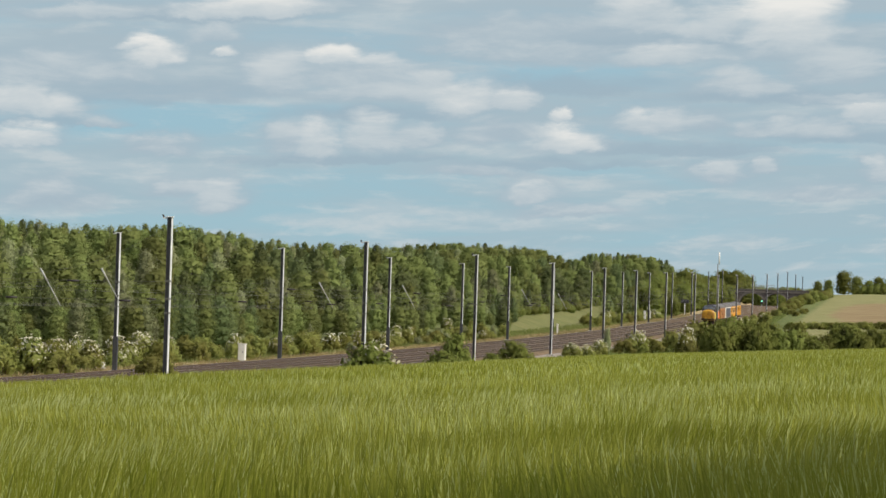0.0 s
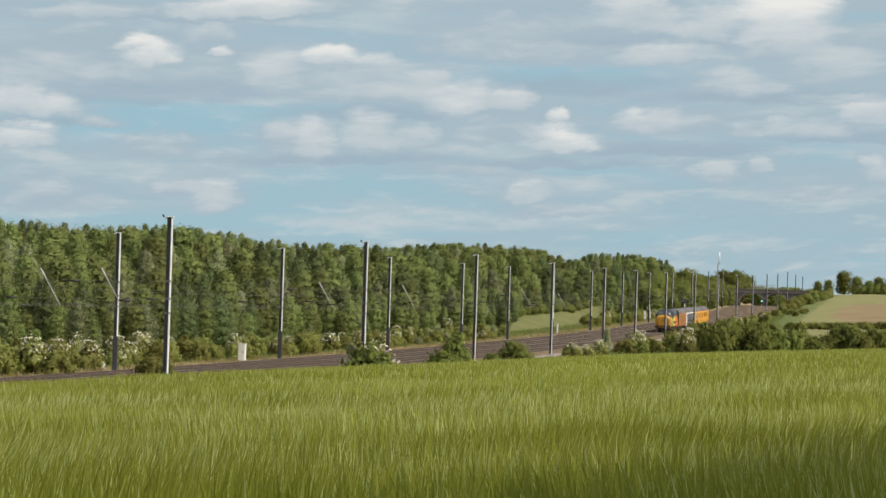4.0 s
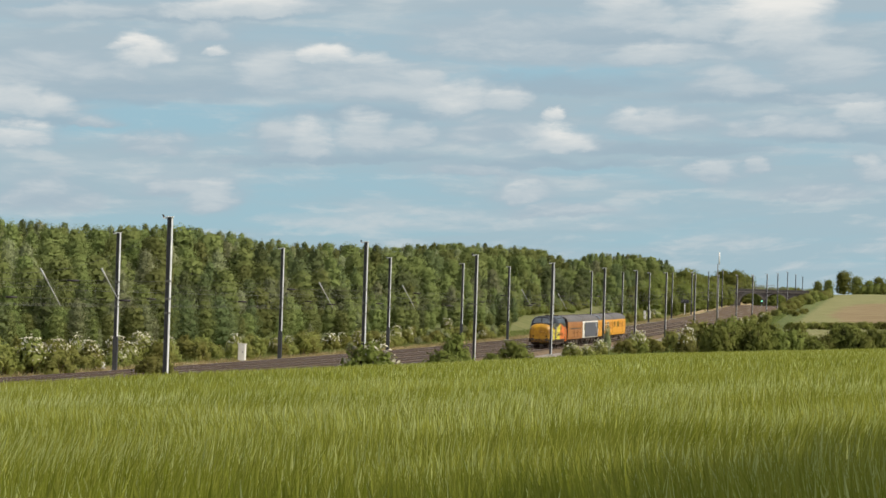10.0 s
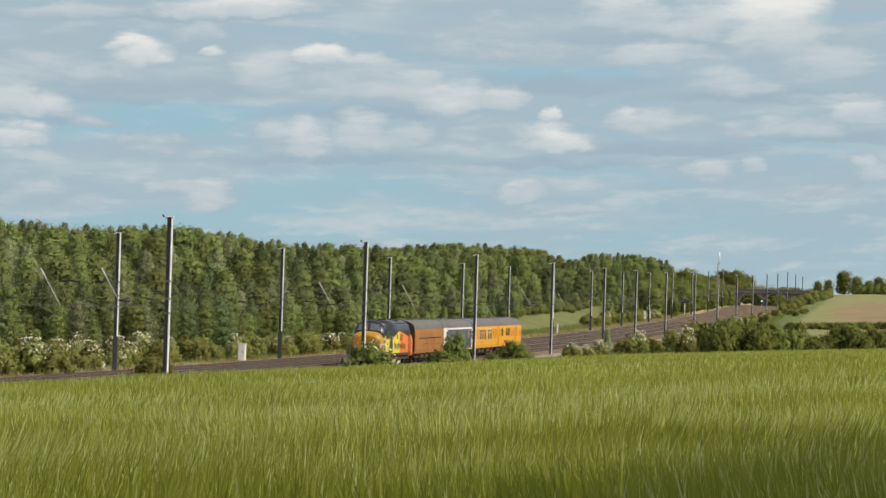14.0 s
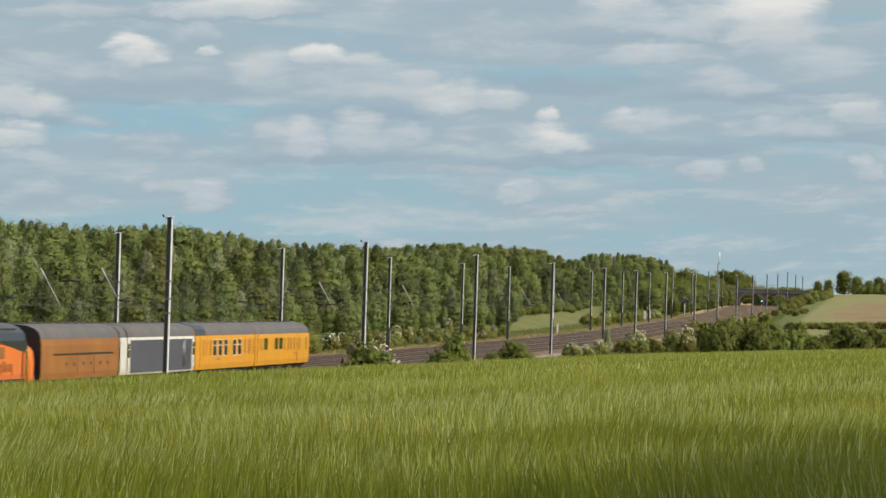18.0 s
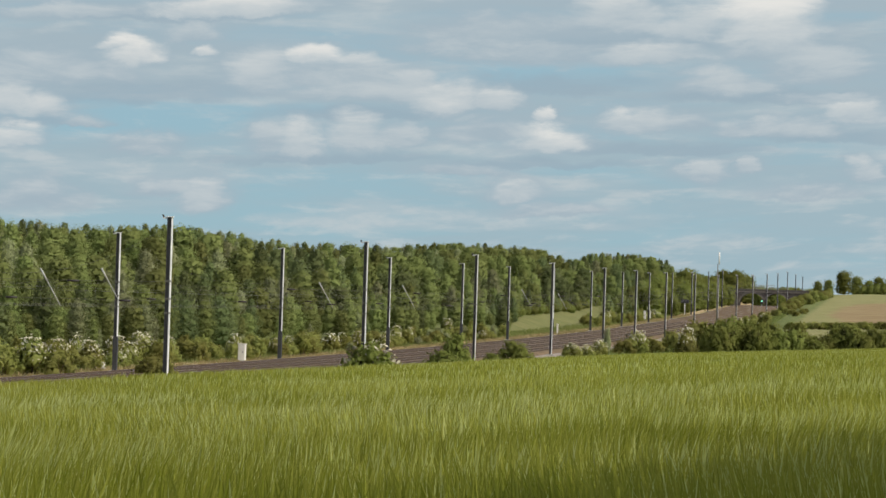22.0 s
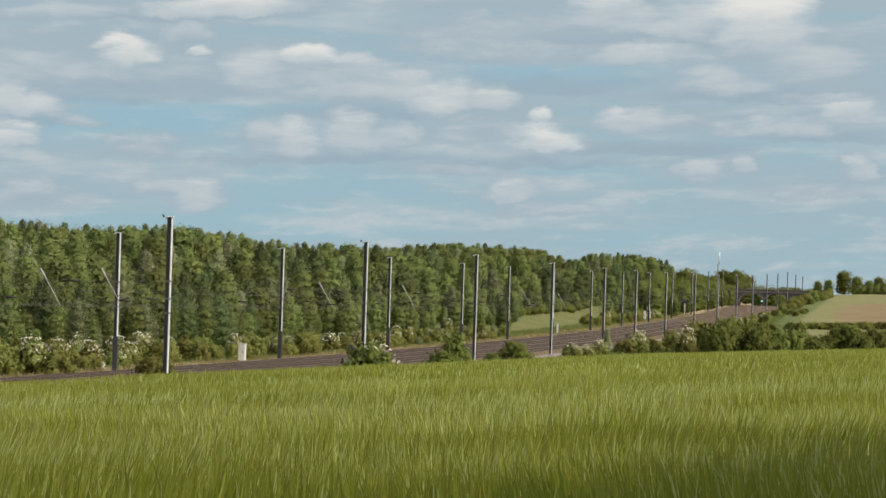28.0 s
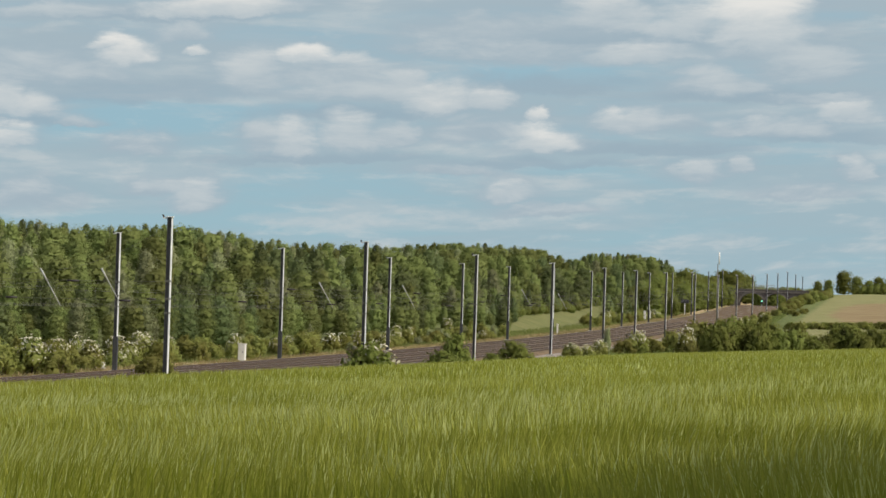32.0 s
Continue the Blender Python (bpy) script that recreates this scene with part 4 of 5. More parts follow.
def make_equipment():
    make_case(119.0, -14.6, 0.62, 0.75, 1.6, "white metal equipment case on the far verge")
    make_case(584.8, -16.5, 0.5, 0.5, 2.1, "tall pale equipment case beside the track")
    make_case(602.5, -16.8, 0.4, 0.4, 1.9, "tall pale equipment case beside the track")
    make_case(71.5, -16.6, 0.9, 0.5, 0.45, "low pale trackside box among shrubs")
    # post beside the meadow
    m = track_pose(391.0, -15.1)
    m.translation.z = ground_at(m.translation.x, m.translation.y)
    p = thing("marker_post", m, "white marker post at the foot of the meadow", "post")
    part("post", box(-0.14, 0.14, -0.1, 0.1, -0.2, 1.55, 0.02), M_CASE, p)
    part("cap", box(-0.17, 0.17, -0.13, 0.13, 1.55, 1.62), M_CASE, p)
    # radio mast
    mast_top = 14.3
    m = track_pose(432.0, 8.2, -0.4)
    r = thing("radio_mast", m, "slender grey radio mast with a white aerial", "mast")
    part("pole", tube((0, 0, -0.3), (0, 0, mast_top - 2.0), 0.11, 0.08, n=12), M_WIRE, r)
    part("aerial", tube((0.2, 0, mast_top - 2.1), (0.2, 0, mast_top), 0.11, n=10), M_CASE, r, "white aerial")
    part("bracket", box(0, 0.3, -0.05, 0.05, mast_top - 2.1, mast_top - 2.0), M_GALV, r)
    part("base", box(-0.5, 0.5, -0.5, 0.5, -0.6, 0.0), M_CONC, r)
    # signals
    for s, o, h, lit in ((687.6, -14.8, 3.4, False), (905.0, -5.1, 1.2, True)):
        g = thing("signal_post", track_pose(s, o, -0.3), "black colour-light signal on a steel post", "signal")
        part("post", tube((0, 0, -0.3), (0, 0, h - 0.5), 0.08, n=8), M_GALV, g)
        if lit:
            hd = part("head", box(-0.35, 0.35, -0.15, 0.15, h - 0.5, h + 1.1, 0.04), M_UNDER_STEEL, g)
            part("green_light", tube((0, -0.2, h + 0.5), (0, -0.16, h + 0.5), 0.2, n=14), M_GREEN, hd, "lit green lens")
        else:
            hd = part("head", box(-0.95, 0.95, -0.15, 0.15, h - 0.6, h + 0.3, 0.04), M_UNDER_STEEL, g)
            for x in (-0.5, 0.5):
                part("hood", tube((x, -0.45, h), (x, -0.15, h), 0.16, n=12), M_UNDER_STEEL, hd)
        part("ladder", box(0.12, 0.16, 0.1, 0.14, -0.3, h), M_GALV, g)


make_equipment()

# ---- the barley ----
M_BARLEY = leaf_mat("barley_leaf", (0.215, 0.242, 0.027), (0.425, 0.425, 0.088), 0.5, 0.003, 0.13, 0.5, 0.1)
M_STRAW = leaf_mat("pale_barley_ear", (0.42, 0.45, 0.12), (0.60, 0.62, 0.26), 0.45, 0.003, 0.10, 0.5, 0.1)
BARLEY = []


def wind(x, y):
    """How the crop leans to the right, in slow waves across the field."""
    return 0.05 + 0.16 * np.sin(0.33 * x + 0.7 * np.sin(0.11 * y)) * np.sin(0.21 * y + 0.4 * x) + 0.05 * np.sin(1.3 * x) * np.sin(0.5 * y)


def make_barley():
    rng = np.random.default_rng(3)
    # stretches by distance: from, to, plants a square metre, blades a plant, width
    bands = [(18.0, 32, 120, 5, 0.0105), (32, 55, 65, 4, 0.0135), (55, 110, 28, 4, 0.018), (110, 450, 6, 4, 0.036)]
    groups = [[] for _ in range(12)]
    for d0, d1, dens, blades, wide in bands:
        w = 0.128
        area = w * (d1 * d1 - d0 * d0)
        n = int(area * dens)
        y = np.sqrt(rng.uniform(d0 * d0, d1 * d1, n))
        x = rng.uniform(-w, w, n) * y
        s, o = track_coords(x, y)
        ok = in_crop(x, y, s, o)
        x, y = x[ok], y[ok]
        n = len(x)
        z = field_z(x, y) + 0.2 * 0.12 * np.sin(x * 0.21 + 1.3 * np.sin(y * 0.13)) * np.sin(y * 0.17 + x * 0.05)
        lump = 0.06 * np.sin(x * 0.9 + 2 * np.sin(y * 0.31)) * np.sin(y * 0.47) + 0.04 * np.sin(x * 2.3 + y) * np.sin(y * 1.1)
        col = np.clip(((x / (w * y) + 1) * 2).astype(int), 0, 3)
        gid = col * 3 + rng.integers(0, 3, n)
        for b in range(blades):
            ear = b == 0
            h = 0.87 + lump + rng.normal(0, 0.045, n) - (0 if ear else 0.05 + 0.30 * rng.random(n))
            az = rng.uniform(0, 6.283, n)
            lean = (0.03 + 0.30 * rng.random(n) ** 1.5) * (0.8 if ear else 1.1)
            lx, ly = np.cos(az) * lean + wind(x, y), np.sin(az) * lean
            base = np.stack([x + rng.normal(0, 0.02, n), y + rng.normal(0, 0.02, n), z], 1)
            mid = base + np.stack([lx * h * 0.25, ly * h * 0.25, h * 0.62], 1)
            tip = base + np.stack([lx * h, ly * h, h * np.ones(n)], 1)
            turn = rng.uniform(-0.7, 0.7, n)
            wd = wide * (0.6 + 0.8 * rng.random(n)) * (1.25 if ear else 1.0)
            side = np.stack([np.cos(turn) * wd / 2, np.sin(turn) * wd / 2, np.zeros(n)], 1)
            if ear:
                low = base + (mid - base) * 0.6
                neck = mid + (tip - mid) * 0.5
                quad = np.stack([low - side * 0.4, low + side * 0.4, neck + side, tip + (tip - mid) * 0.25, neck - side], 1)
            elif d0 > 50:
                quad = np.stack([base + (mid - base) * 0.6 - side, base + (mid - base) * 0.6 + side, tip], 1)
            else:
                quad = np.stack([base - side * 0.6, base + side * 0.6, mid + side, tip, mid - side], 1)
            pale = ear & (rng.random(n) < 0.22 + 0.3 * np.sin(0.5 * x + 1.5 * np.sin(0.23 * y)) * np.sin(0.37 * y))
            for g in range(12):
                for k in (0, 1):
                    pick = (gid == g) & (pale == bool(k))
                    if pick.any():
                        groups[g].append((quad[pick], k))
    # single pale stalks that stand above the rest
    n = 4200
    y = np.sqrt(rng.uniform(18.5 ** 2, 75 ** 2, n))
    x = rng.uniform(-0.128, 0.128, n) * y
    lx = rng.normal(0.15, 0.38, n)
    low = np.stack([x, y, field_z(x, y) + 0.45], 1)
    up = np.stack([lx * 0.3, rng.normal(0, 0.05, n), rng.uniform(0.36, 0.52, n)], 1)
    side = np.stack([0.0085 * (0.6 + y / 45), np.zeros(n), np.zeros(n)], 1)
    stalk = np.stack([low - side * 0.5, low + side * 0.5, low + up * 0.7 + side, low + up, low + up * 0.7 - side], 1)
    gid = rng.integers(0, 12, n)
    for g in range(12):
        groups[g].append((stalk[gid == g], 1))
    for g in groups:
        five = [q for q, k in g if q.shape[1] == 5]
        three = [q for q, k in g if q.shape[1] == 3]
        tone = np.concatenate([np.repeat(k, 2 * len(q)) for q, k in g if q.shape[1] == 5] + [np.repeat(k, len(q)) for q, k in g if q.shape[1] == 3])
        a, b = np.concatenate(five), np.concatenate(three)
        i = np.arange(len(a))[:, None] * 5
        loops = np.concatenate([np.concatenate([i, i + 1, i + 2, i + 4, i + 2, i + 3, i + 4], 1).ravel(), len(a) * 5 + np.arange(len(b) * 3)])
        sizes = np.concatenate([np.tile([4, 3], len(a)), np.full(len(b), 3)])
        me = big_mesh("barley_stand", np.concatenate([a.reshape(-1, 3), b.reshape(-1, 3)]), loops, sizes, M_BARLEY)
        me.materials.append(M_STRAW)
        me.polygons.foreach_set("material_index", tone.astype(np.int32))
        ob = new("barley_stand", me)
        tagged(ob, "tall green barley swaying in the wind", "barley", "stands of barley", kind="stuff")
        BARLEY.append(ob)


make_barley()

# ---- the sky's clouds: a layer that draws nearer overhead ----
def cloud_material():
    m = bpy.data.materials.new("cloudy_sky")
    m.use_nodes = True
    n, l = m.node_tree.nodes, m.node_tree.links
    n.remove(n["Principled BSDF"])
    em = n.new("ShaderNodeEmission")
    l.new(em.outputs[0], n["Material Output"].inputs[0])
    co = n.new("ShaderNodeTexCoord")
    sep = n.new("ShaderNodeSeparateXYZ")
    l.new(co.outputs["Object"], sep.inputs[0])

    def math_node(op, a, b=None, c=None):
        x = n.new("ShaderNodeMath")
        x.operation = op
        for i, v in enumerate((a, b, c)):
            if v is None:
                continue
            if isinstance(v, (int, float)):
                x.inputs[i].default_value = v
            else:
                l.new(v, x.inputs[i])
        return x.outputs[0]

    # sky coordinates: sideways and upward angle, in thousandths of the lens's length
    px = math_node("MULTIPLY", math_node("DIVIDE", sep.outputs[0], sep.outputs[1]), 6.5)
    py = math_node("MULTIPLY", math_node("DIVIDE", sep.outputs[2], sep.outputs[1]), 6.5)
    vec = n.new("ShaderNodeCombineXYZ")
    flat = math_node("ADD", py, 0.10)
    l.new(math_node("DIVIDE", px, math_node("POWER", flat, 0.55)), vec.inputs[0])
    l.new(math_node("MULTIPLY", math_node("POWER", flat, 0.62), 4.2), vec.inputs[1])

    def cloud(scale, detail, rough, dist, off, stretch=(1, 1, 1)):
        mp = n.new("ShaderNodeMapping")
        mp.inputs["Scale"].default_value = stretch
        mp.inputs["Location"].default_value = off
        l.new(vec.outputs[0], mp.inputs[0])
        t = n.new("ShaderNodeTexNoise")
        t.inputs["Scale"].default_value, t.inputs["Detail"].default_value = scale, detail
        t.inputs["Roughness"].default_value, t.inputs["Distortion"].default_value = rough, dist
        l.new(mp.outputs[0], t.inputs["Vector"])
        return t.outputs[0]

    def remap(v, a, b, c=0.0, d=1.0):
        x = n.new("ShaderNodeMapRange")
        x.interpolation_type = "SMOOTHSTEP"
        for i, k in enumerate((a, b, c, d)):
            x.inputs[i + 1].default_value = k
        l.new(v, x.inputs[0])
        return x.outputs[0]

    def blend(f, a, b):
        x = n.new("ShaderNodeMix")
        x.data_type = "RGBA"
        l.new(f, x.inputs[0])
        for v, i in ((a, 6), (b, 7)):
            if isinstance(v, tuple):
                x.inputs[i].default_value = (*v, 1)
            else:
                l.new(v, x.inputs[i])
        return x.outputs[2]

    # ragged edges: the place in the sky is pushed about by fine noise
    ragged = n.new("ShaderNodeTexNoise")
    ragged.inputs["Scale"].default_value, ragged.inputs["Detail"].default_value, ragged.inputs["Roughness"].default_value = 9.0, 7, 0.6
    place_at = n.new("ShaderNodeCombineXYZ")
    l.new(px, place_at.inputs[0])
    l.new(math_node("MULTIPLY", py, 1.7), place_at.inputs[1])
    l.new(place_at.outputs[0], ragged.inputs["Vector"])
    push = n.new("ShaderNodeVectorMath")
    push.operation = "MULTIPLY_ADD"
    l.new(ragged.outputs["Color"], push.inputs[0])
    push.inputs[1].default_value, push.inputs[2].default_value = (0.10, 0.046, 0), (-0.05, -0.023, 0)
    here = n.new("ShaderNodeCombineXYZ")
    l.new(px, here.inputs[0])
    l.new(py, here.inputs[1])
    spot = n.new("ShaderNodeVectorMath")
    spot.operation = "ADD"
    l.new(here.outputs[0], spot.inputs[0])
    l.new(push.outputs[0], spot.inputs[1])

    def vec_node(op, a, b, c=None):
        x = n.new("ShaderNodeVectorMath")
        x.operation = op
        for i, v in enumerate((a, b, c)):
            if isinstance(v, tuple):
                x.inputs[i].default_value = v
            elif v is not None:
                l.new(v, x.inputs[i])
        return x

    def heaps(rows):
        """Heaped clouds with flat bases, rows of middle, base, half-width, height and whiteness: how much cloud, and how white."""
        cover, weight, light = -1.0, 0.0, 0.0
        for x, y, rx, ry, white in rows:
            uv = vec_node("MULTIPLY_ADD", spot.outputs[0], (1000 / rx, 1000 / ry, 0), ((784 - x) / rx, (y - 568.5) / ry, 0)).outputs[0]
            far = vec_node("LENGTH", vec_node("MAXIMUM", uv, vec_node("MULTIPLY", uv, (-1, -2.6, 0)).outputs[0]).outputs[0], None).outputs["Value"]
            body = math_node("SUBTRACT", 1.0, far)
            w = math_node("POWER", math_node("MAXIMUM", math_node("ADD", body, 0.35), 0.0), 2.0)
            parts = n.new("ShaderNodeSeparateXYZ")
            l.new(uv, parts.inputs[0])
            tone = math_node("MULTIPLY_ADD", parts.outputs[1], 0.55 * white, 0.62 * white)
            cover = math_node("MAXIMUM", body, cover)
            weight = math_node("ADD", w, weight)
            light = math_node("MULTIPLY_ADD", w, tone, light)
        return cover, weight, light

    high = heaps([(1395, 52, 105, 80, 1.0), (1275, 50, 70, 55, 0.7), (1130, 42, 90, 45, 0.55), (950, 62, 190, 40, 0.2), (450, 20, 150, 26, 0.8), (150, 26, 150, 20, 0.4),
                  (268, 100, 58, 36, 1.05), (228, 84, 34, 10, 0.8), (405, 98, 28, 12, 1.0), (590, 108, 62, 26, 1.0), (655, 112, 58, 20, 0.85), (500, 145, 62, 62, 0.55),
                  (175, 142, 38, 28, 0.5), (380, 68, 55, 30, 0.4), (110, 132, 150, 48, 0.3), (1180, 104, 115, 30, 0.6), (1000, 102, 170, 34, 0.35), (860, 84, 120, 28, 0.4)])
    mid = heaps([(30, 182, 58, 54, 0.75), (110, 200, 52, 36, 0.7), (175, 220, 40, 15, 0.4), (42, 250, 62, 30, 0.8), (830, 190, 75, 50, 0.75), (905, 188, 42, 36, 0.65), (690, 165, 120, 34, 0.5),
                 (775, 150, 50, 22, 0.55), (555, 262, 42, 52, 0.65), (508, 255, 36, 40, 0.45), (660, 250, 58, 50, 0.65), (745, 250, 42, 34, 0.45), (995, 256, 72, 38, 0.9), (1000, 208, 22, 16, 0.8),
                 (1320, 158, 90, 34, 0.4), (1490, 130, 110, 44, 0.4), (1400, 96, 90, 36, 0.35), (640, 140, 130, 36, 0.4)])
    low = heaps([(895, 240, 90, 28, 0.35), (1125, 228, 42, 32, 0.65), (1180, 224, 75, 32, 0.5), (1255, 222, 55, 24, 0.4), (1325, 238, 36, 24, 0.5), (1420, 234, 90, 24, 0.35), (392, 358, 42, 44, 0.5),
                 (320, 336, 52, 22, 0.35), (90, 356, 72, 38, 0.3), (285, 264, 62, 24, 0.35), (942, 348, 45, 30, 0.6), (850, 308, 82, 16, 0.3), (1280, 314, 48, 32, 0.5), (1355, 302, 24, 20, 0.45),
                 (1560, 312, 34, 36, 0.55), (1540, 208, 62, 30, 0.65), (1490, 178, 90, 14, 0.4), (1010, 376, 80, 16, 0.3), (1455, 348, 80, 18, 0.3)])
    cover = math_node("MAXIMUM", math_node("MAXIMUM", high[0], mid[0]), low[0])
    weight = math_node("ADD", math_node("ADD", high[1], mid[1]), math_node("ADD", low[1], 0.05))
    light = math_node("DIVIDE", math_node("ADD", math_node("ADD", high[2], mid[2]), low[2]), weight)
    veil_noise = cloud(1.5, 7, 0.55, 0.25, (3.1, 0.7, 0), (0.45, 1.9, 1))
    streak = cloud(3.4, 7, 0.55, 0.3, (7.3, 2.2, 0), (0.55, 1.7, 1))
    fine = cloud(6.5, 8, 0.6, 0.3, (1.0, 4.0, 0), (0.8, 1.3, 1))
    blue = blend(remap(py, 0.05, 0.6), (0.325, 0.492, 0.560), (0.300, 0.482, 0.585))
    grey = blend(remap(py, 0.05, 0.55), (0.345, 0.475, 0.537), (0.375, 0.468, 0.525))
    c = blend(remap(veil_noise, 0.34, 0.56), blue, grey)
    c = blend(remap(streak, 0.44, 0.68, 0, 0.7), c, (0.435, 0.525, 0.570))
    c = blend(remap(math_node("MULTIPLY_ADD", streak, 0.7, fine), 0.84, 1.10, 0, 0.55), c, (0.555, 0.60, 0.615))
    # the undersides lie in a grey-blue band below and round each heap
    c = blend(remap(cover, -1.0, 0.2, 0, 0.5), c, (0.365, 0.465, 0.530))
    bases = heaps([(300, 172, 240, 34, 0), (1110, 84, 260, 26, 0), (1010, 158, 210, 28, 0), (690, 205, 210, 20, 0), (1360, 176, 210, 24, 0), (1210, 268, 200, 16, 0),
                   (90, 222, 130, 14, 0), (1520, 246, 160, 22, 0), (600, 285, 220, 14, 0), (330, 30, 200, 18, 0), (1000, 292, 200, 14, 0)])[0]
    c = blend(remap(math_node("MULTIPLY_ADD", math_node("SUBTRACT", fine, 0.5), 1.2, bases), -0.35, 0.6, 0, 0.65), c, (0.315, 0.415, 0.490))
    shape = math_node("MULTIPLY_ADD", math_node("SUBTRACT", fine, 0.5), 2.0, cover)
    lit = math_node("MULTIPLY_ADD", math_node("SUBTRACT", fine, 0.5), 0.9, light)
    heap = blend(remap(lit, 0.05, 0.5), (0.370, 0.462, 0.525), (0.515, 0.575, 0.605))
    heap = blend(remap(lit, 0.40, 1.05), heap, (0.80, 0.79, 0.755))
    c = blend(remap(shape, -0.5, 0.45, 0, 0.94), c, heap)
    l.new(c, em.inputs[0])
    return m


def sky_pose(x):
    return pose(x, 0, EYE_Z, -0.2863, -math.degrees(TILT), 0)


def make_clouds():
    # a sloping sheet: far off at the horizon, nearer overhead
    rows = [(4985, -150), (4970, 60), (4300, 260), (3000, 268), (1700, 220)]
    verts = [(x, y, z) for y, z in rows for x in np.linspace(-2600, 2600, 9)]
    faces = [(r * 9 + i, r * 9 + i + 1, r * 9 + i + 10, r * 9 + i + 9) for r in range(len(rows) - 1) for i in range(8)]
    ob = new("backdrop_clouds", mesh("backdrop_clouds", verts, faces, cloud_material(), True))
    ob.matrix_basis = sky_pose(0)
    return tagged(ob, "pale blue sky with drifting banks of cloud", "sky", kind="structure")


CLOUDS = make_clouds()

# ---- the train ----
def yellow(name, c, rough=0.55):
    return mat(name, c, rough, dark=tuple(v * 0.86 for v in c), scale=0.8, fine=6)


M_YEL = yellow("yellow_paint", (0.66, 0.295, 0.004))
M_LOCOYEL = mat("loco_yellow_paint", (0.50, 0.26, 0.005), 0.4, dark=(0.20, 0.085, 0.006), scale=1.3, fine=5, coat=0.1)
M_LIME = yellow("pale_yellow_paint", (0.66, 0.56, 0.035))
M_ORANGE = yellow("orange_paint", (0.74, 0.18, 0.022))
M_BROWN = mat("faded_orange_paint", (0.34, 0.14, 0.021), 0.6, dark=(0.25, 0.092, 0.016), scale=0.5, fine=5)
M_GREY = mat("slate_grey_paint", (0.078, 0.080, 0.098), 0.5, dark=(0.062, 0.064, 0.080), scale=0.5, fine=6)
M_WHITE = mat("cream_paint", (0.78, 0.74, 0.64), 0.5, scale=1, fine=10)
M_ROOF = mat("grey_roof_paint", (0.135, 0.122, 0.112), 0.7, dark=(0.095, 0.086, 0.08), scale=0.7, fine=8)
M_BLACK = mat("black_paint", (0.012, 0.012, 0.014), 0.32, scale=1, fine=8)
M_UNDER = mat("underframe_grime", (0.095, 0.072, 0.054), 0.85, dark=(0.045, 0.035, 0.028), scale=1.5, fine=12)
M_GLASS = mat("dark_glass", (0.02, 0.022, 0.024), 0.08, dark=(0.012, 0.013, 0.014))
# cab panes: base lifted to grey-blue to stand for reflected sky
M_PANE = mat("cab_glass_sheen", (0.10, 0.115, 0.13), 0.12, dark=(0.06, 0.07, 0.08))
M_STEEL = mat("bare_steel", (0.5, 0.5, 0.5), 0.35, 0.9)


def body_ring(x, half, z0, z1, eave, crown):
    """A coach's cross-section at x: straight sides, curved roof."""
    pts = [(x, -half + 0.06, z0), (x, -half, z0 + 0.35), (x, -half, eave - 0.35), (x, -half + 0.05, eave)]
    for k in range(1, 8):
        a = math.pi * k / 8
        pts.append((x, -(half - 0.05) * math.cos(a), eave + (crown - eave) * math.sin(a) ** 0.75))
    return pts + [(x, half - 0.05, eave), (x, half, eave - 0.35), (x, half, z0 + 0.35), (x, half - 0.06, z0)]


def side_shell(x0, x1, half, z0, z1, y_sign, bm=None):
    """A thin panel on a coach's side."""
    t = 0.012
    y = y_sign * half
    return box(x0, x1, min(y, y + y_sign * t), max(y, y + y_sign * t), z0, z1, 0, bm)


def make_bogie(x, base, parent, radius=0.46):
    b = part("bogie_frame", box(x - base / 2 - 0.5, x + base / 2 + 0.5, -1.05, 1.05, 0.45, 0.72, 0.03), M_UNDER, parent)
    for dx in (-base / 2, base / 2):
        for sy in (-0.76, 0.76):
            part("wheel", tube((x + dx, sy - 0.07, radius), (x + dx, sy + 0.07, radius), radius, n=20), M_UNDER, b)
    return b


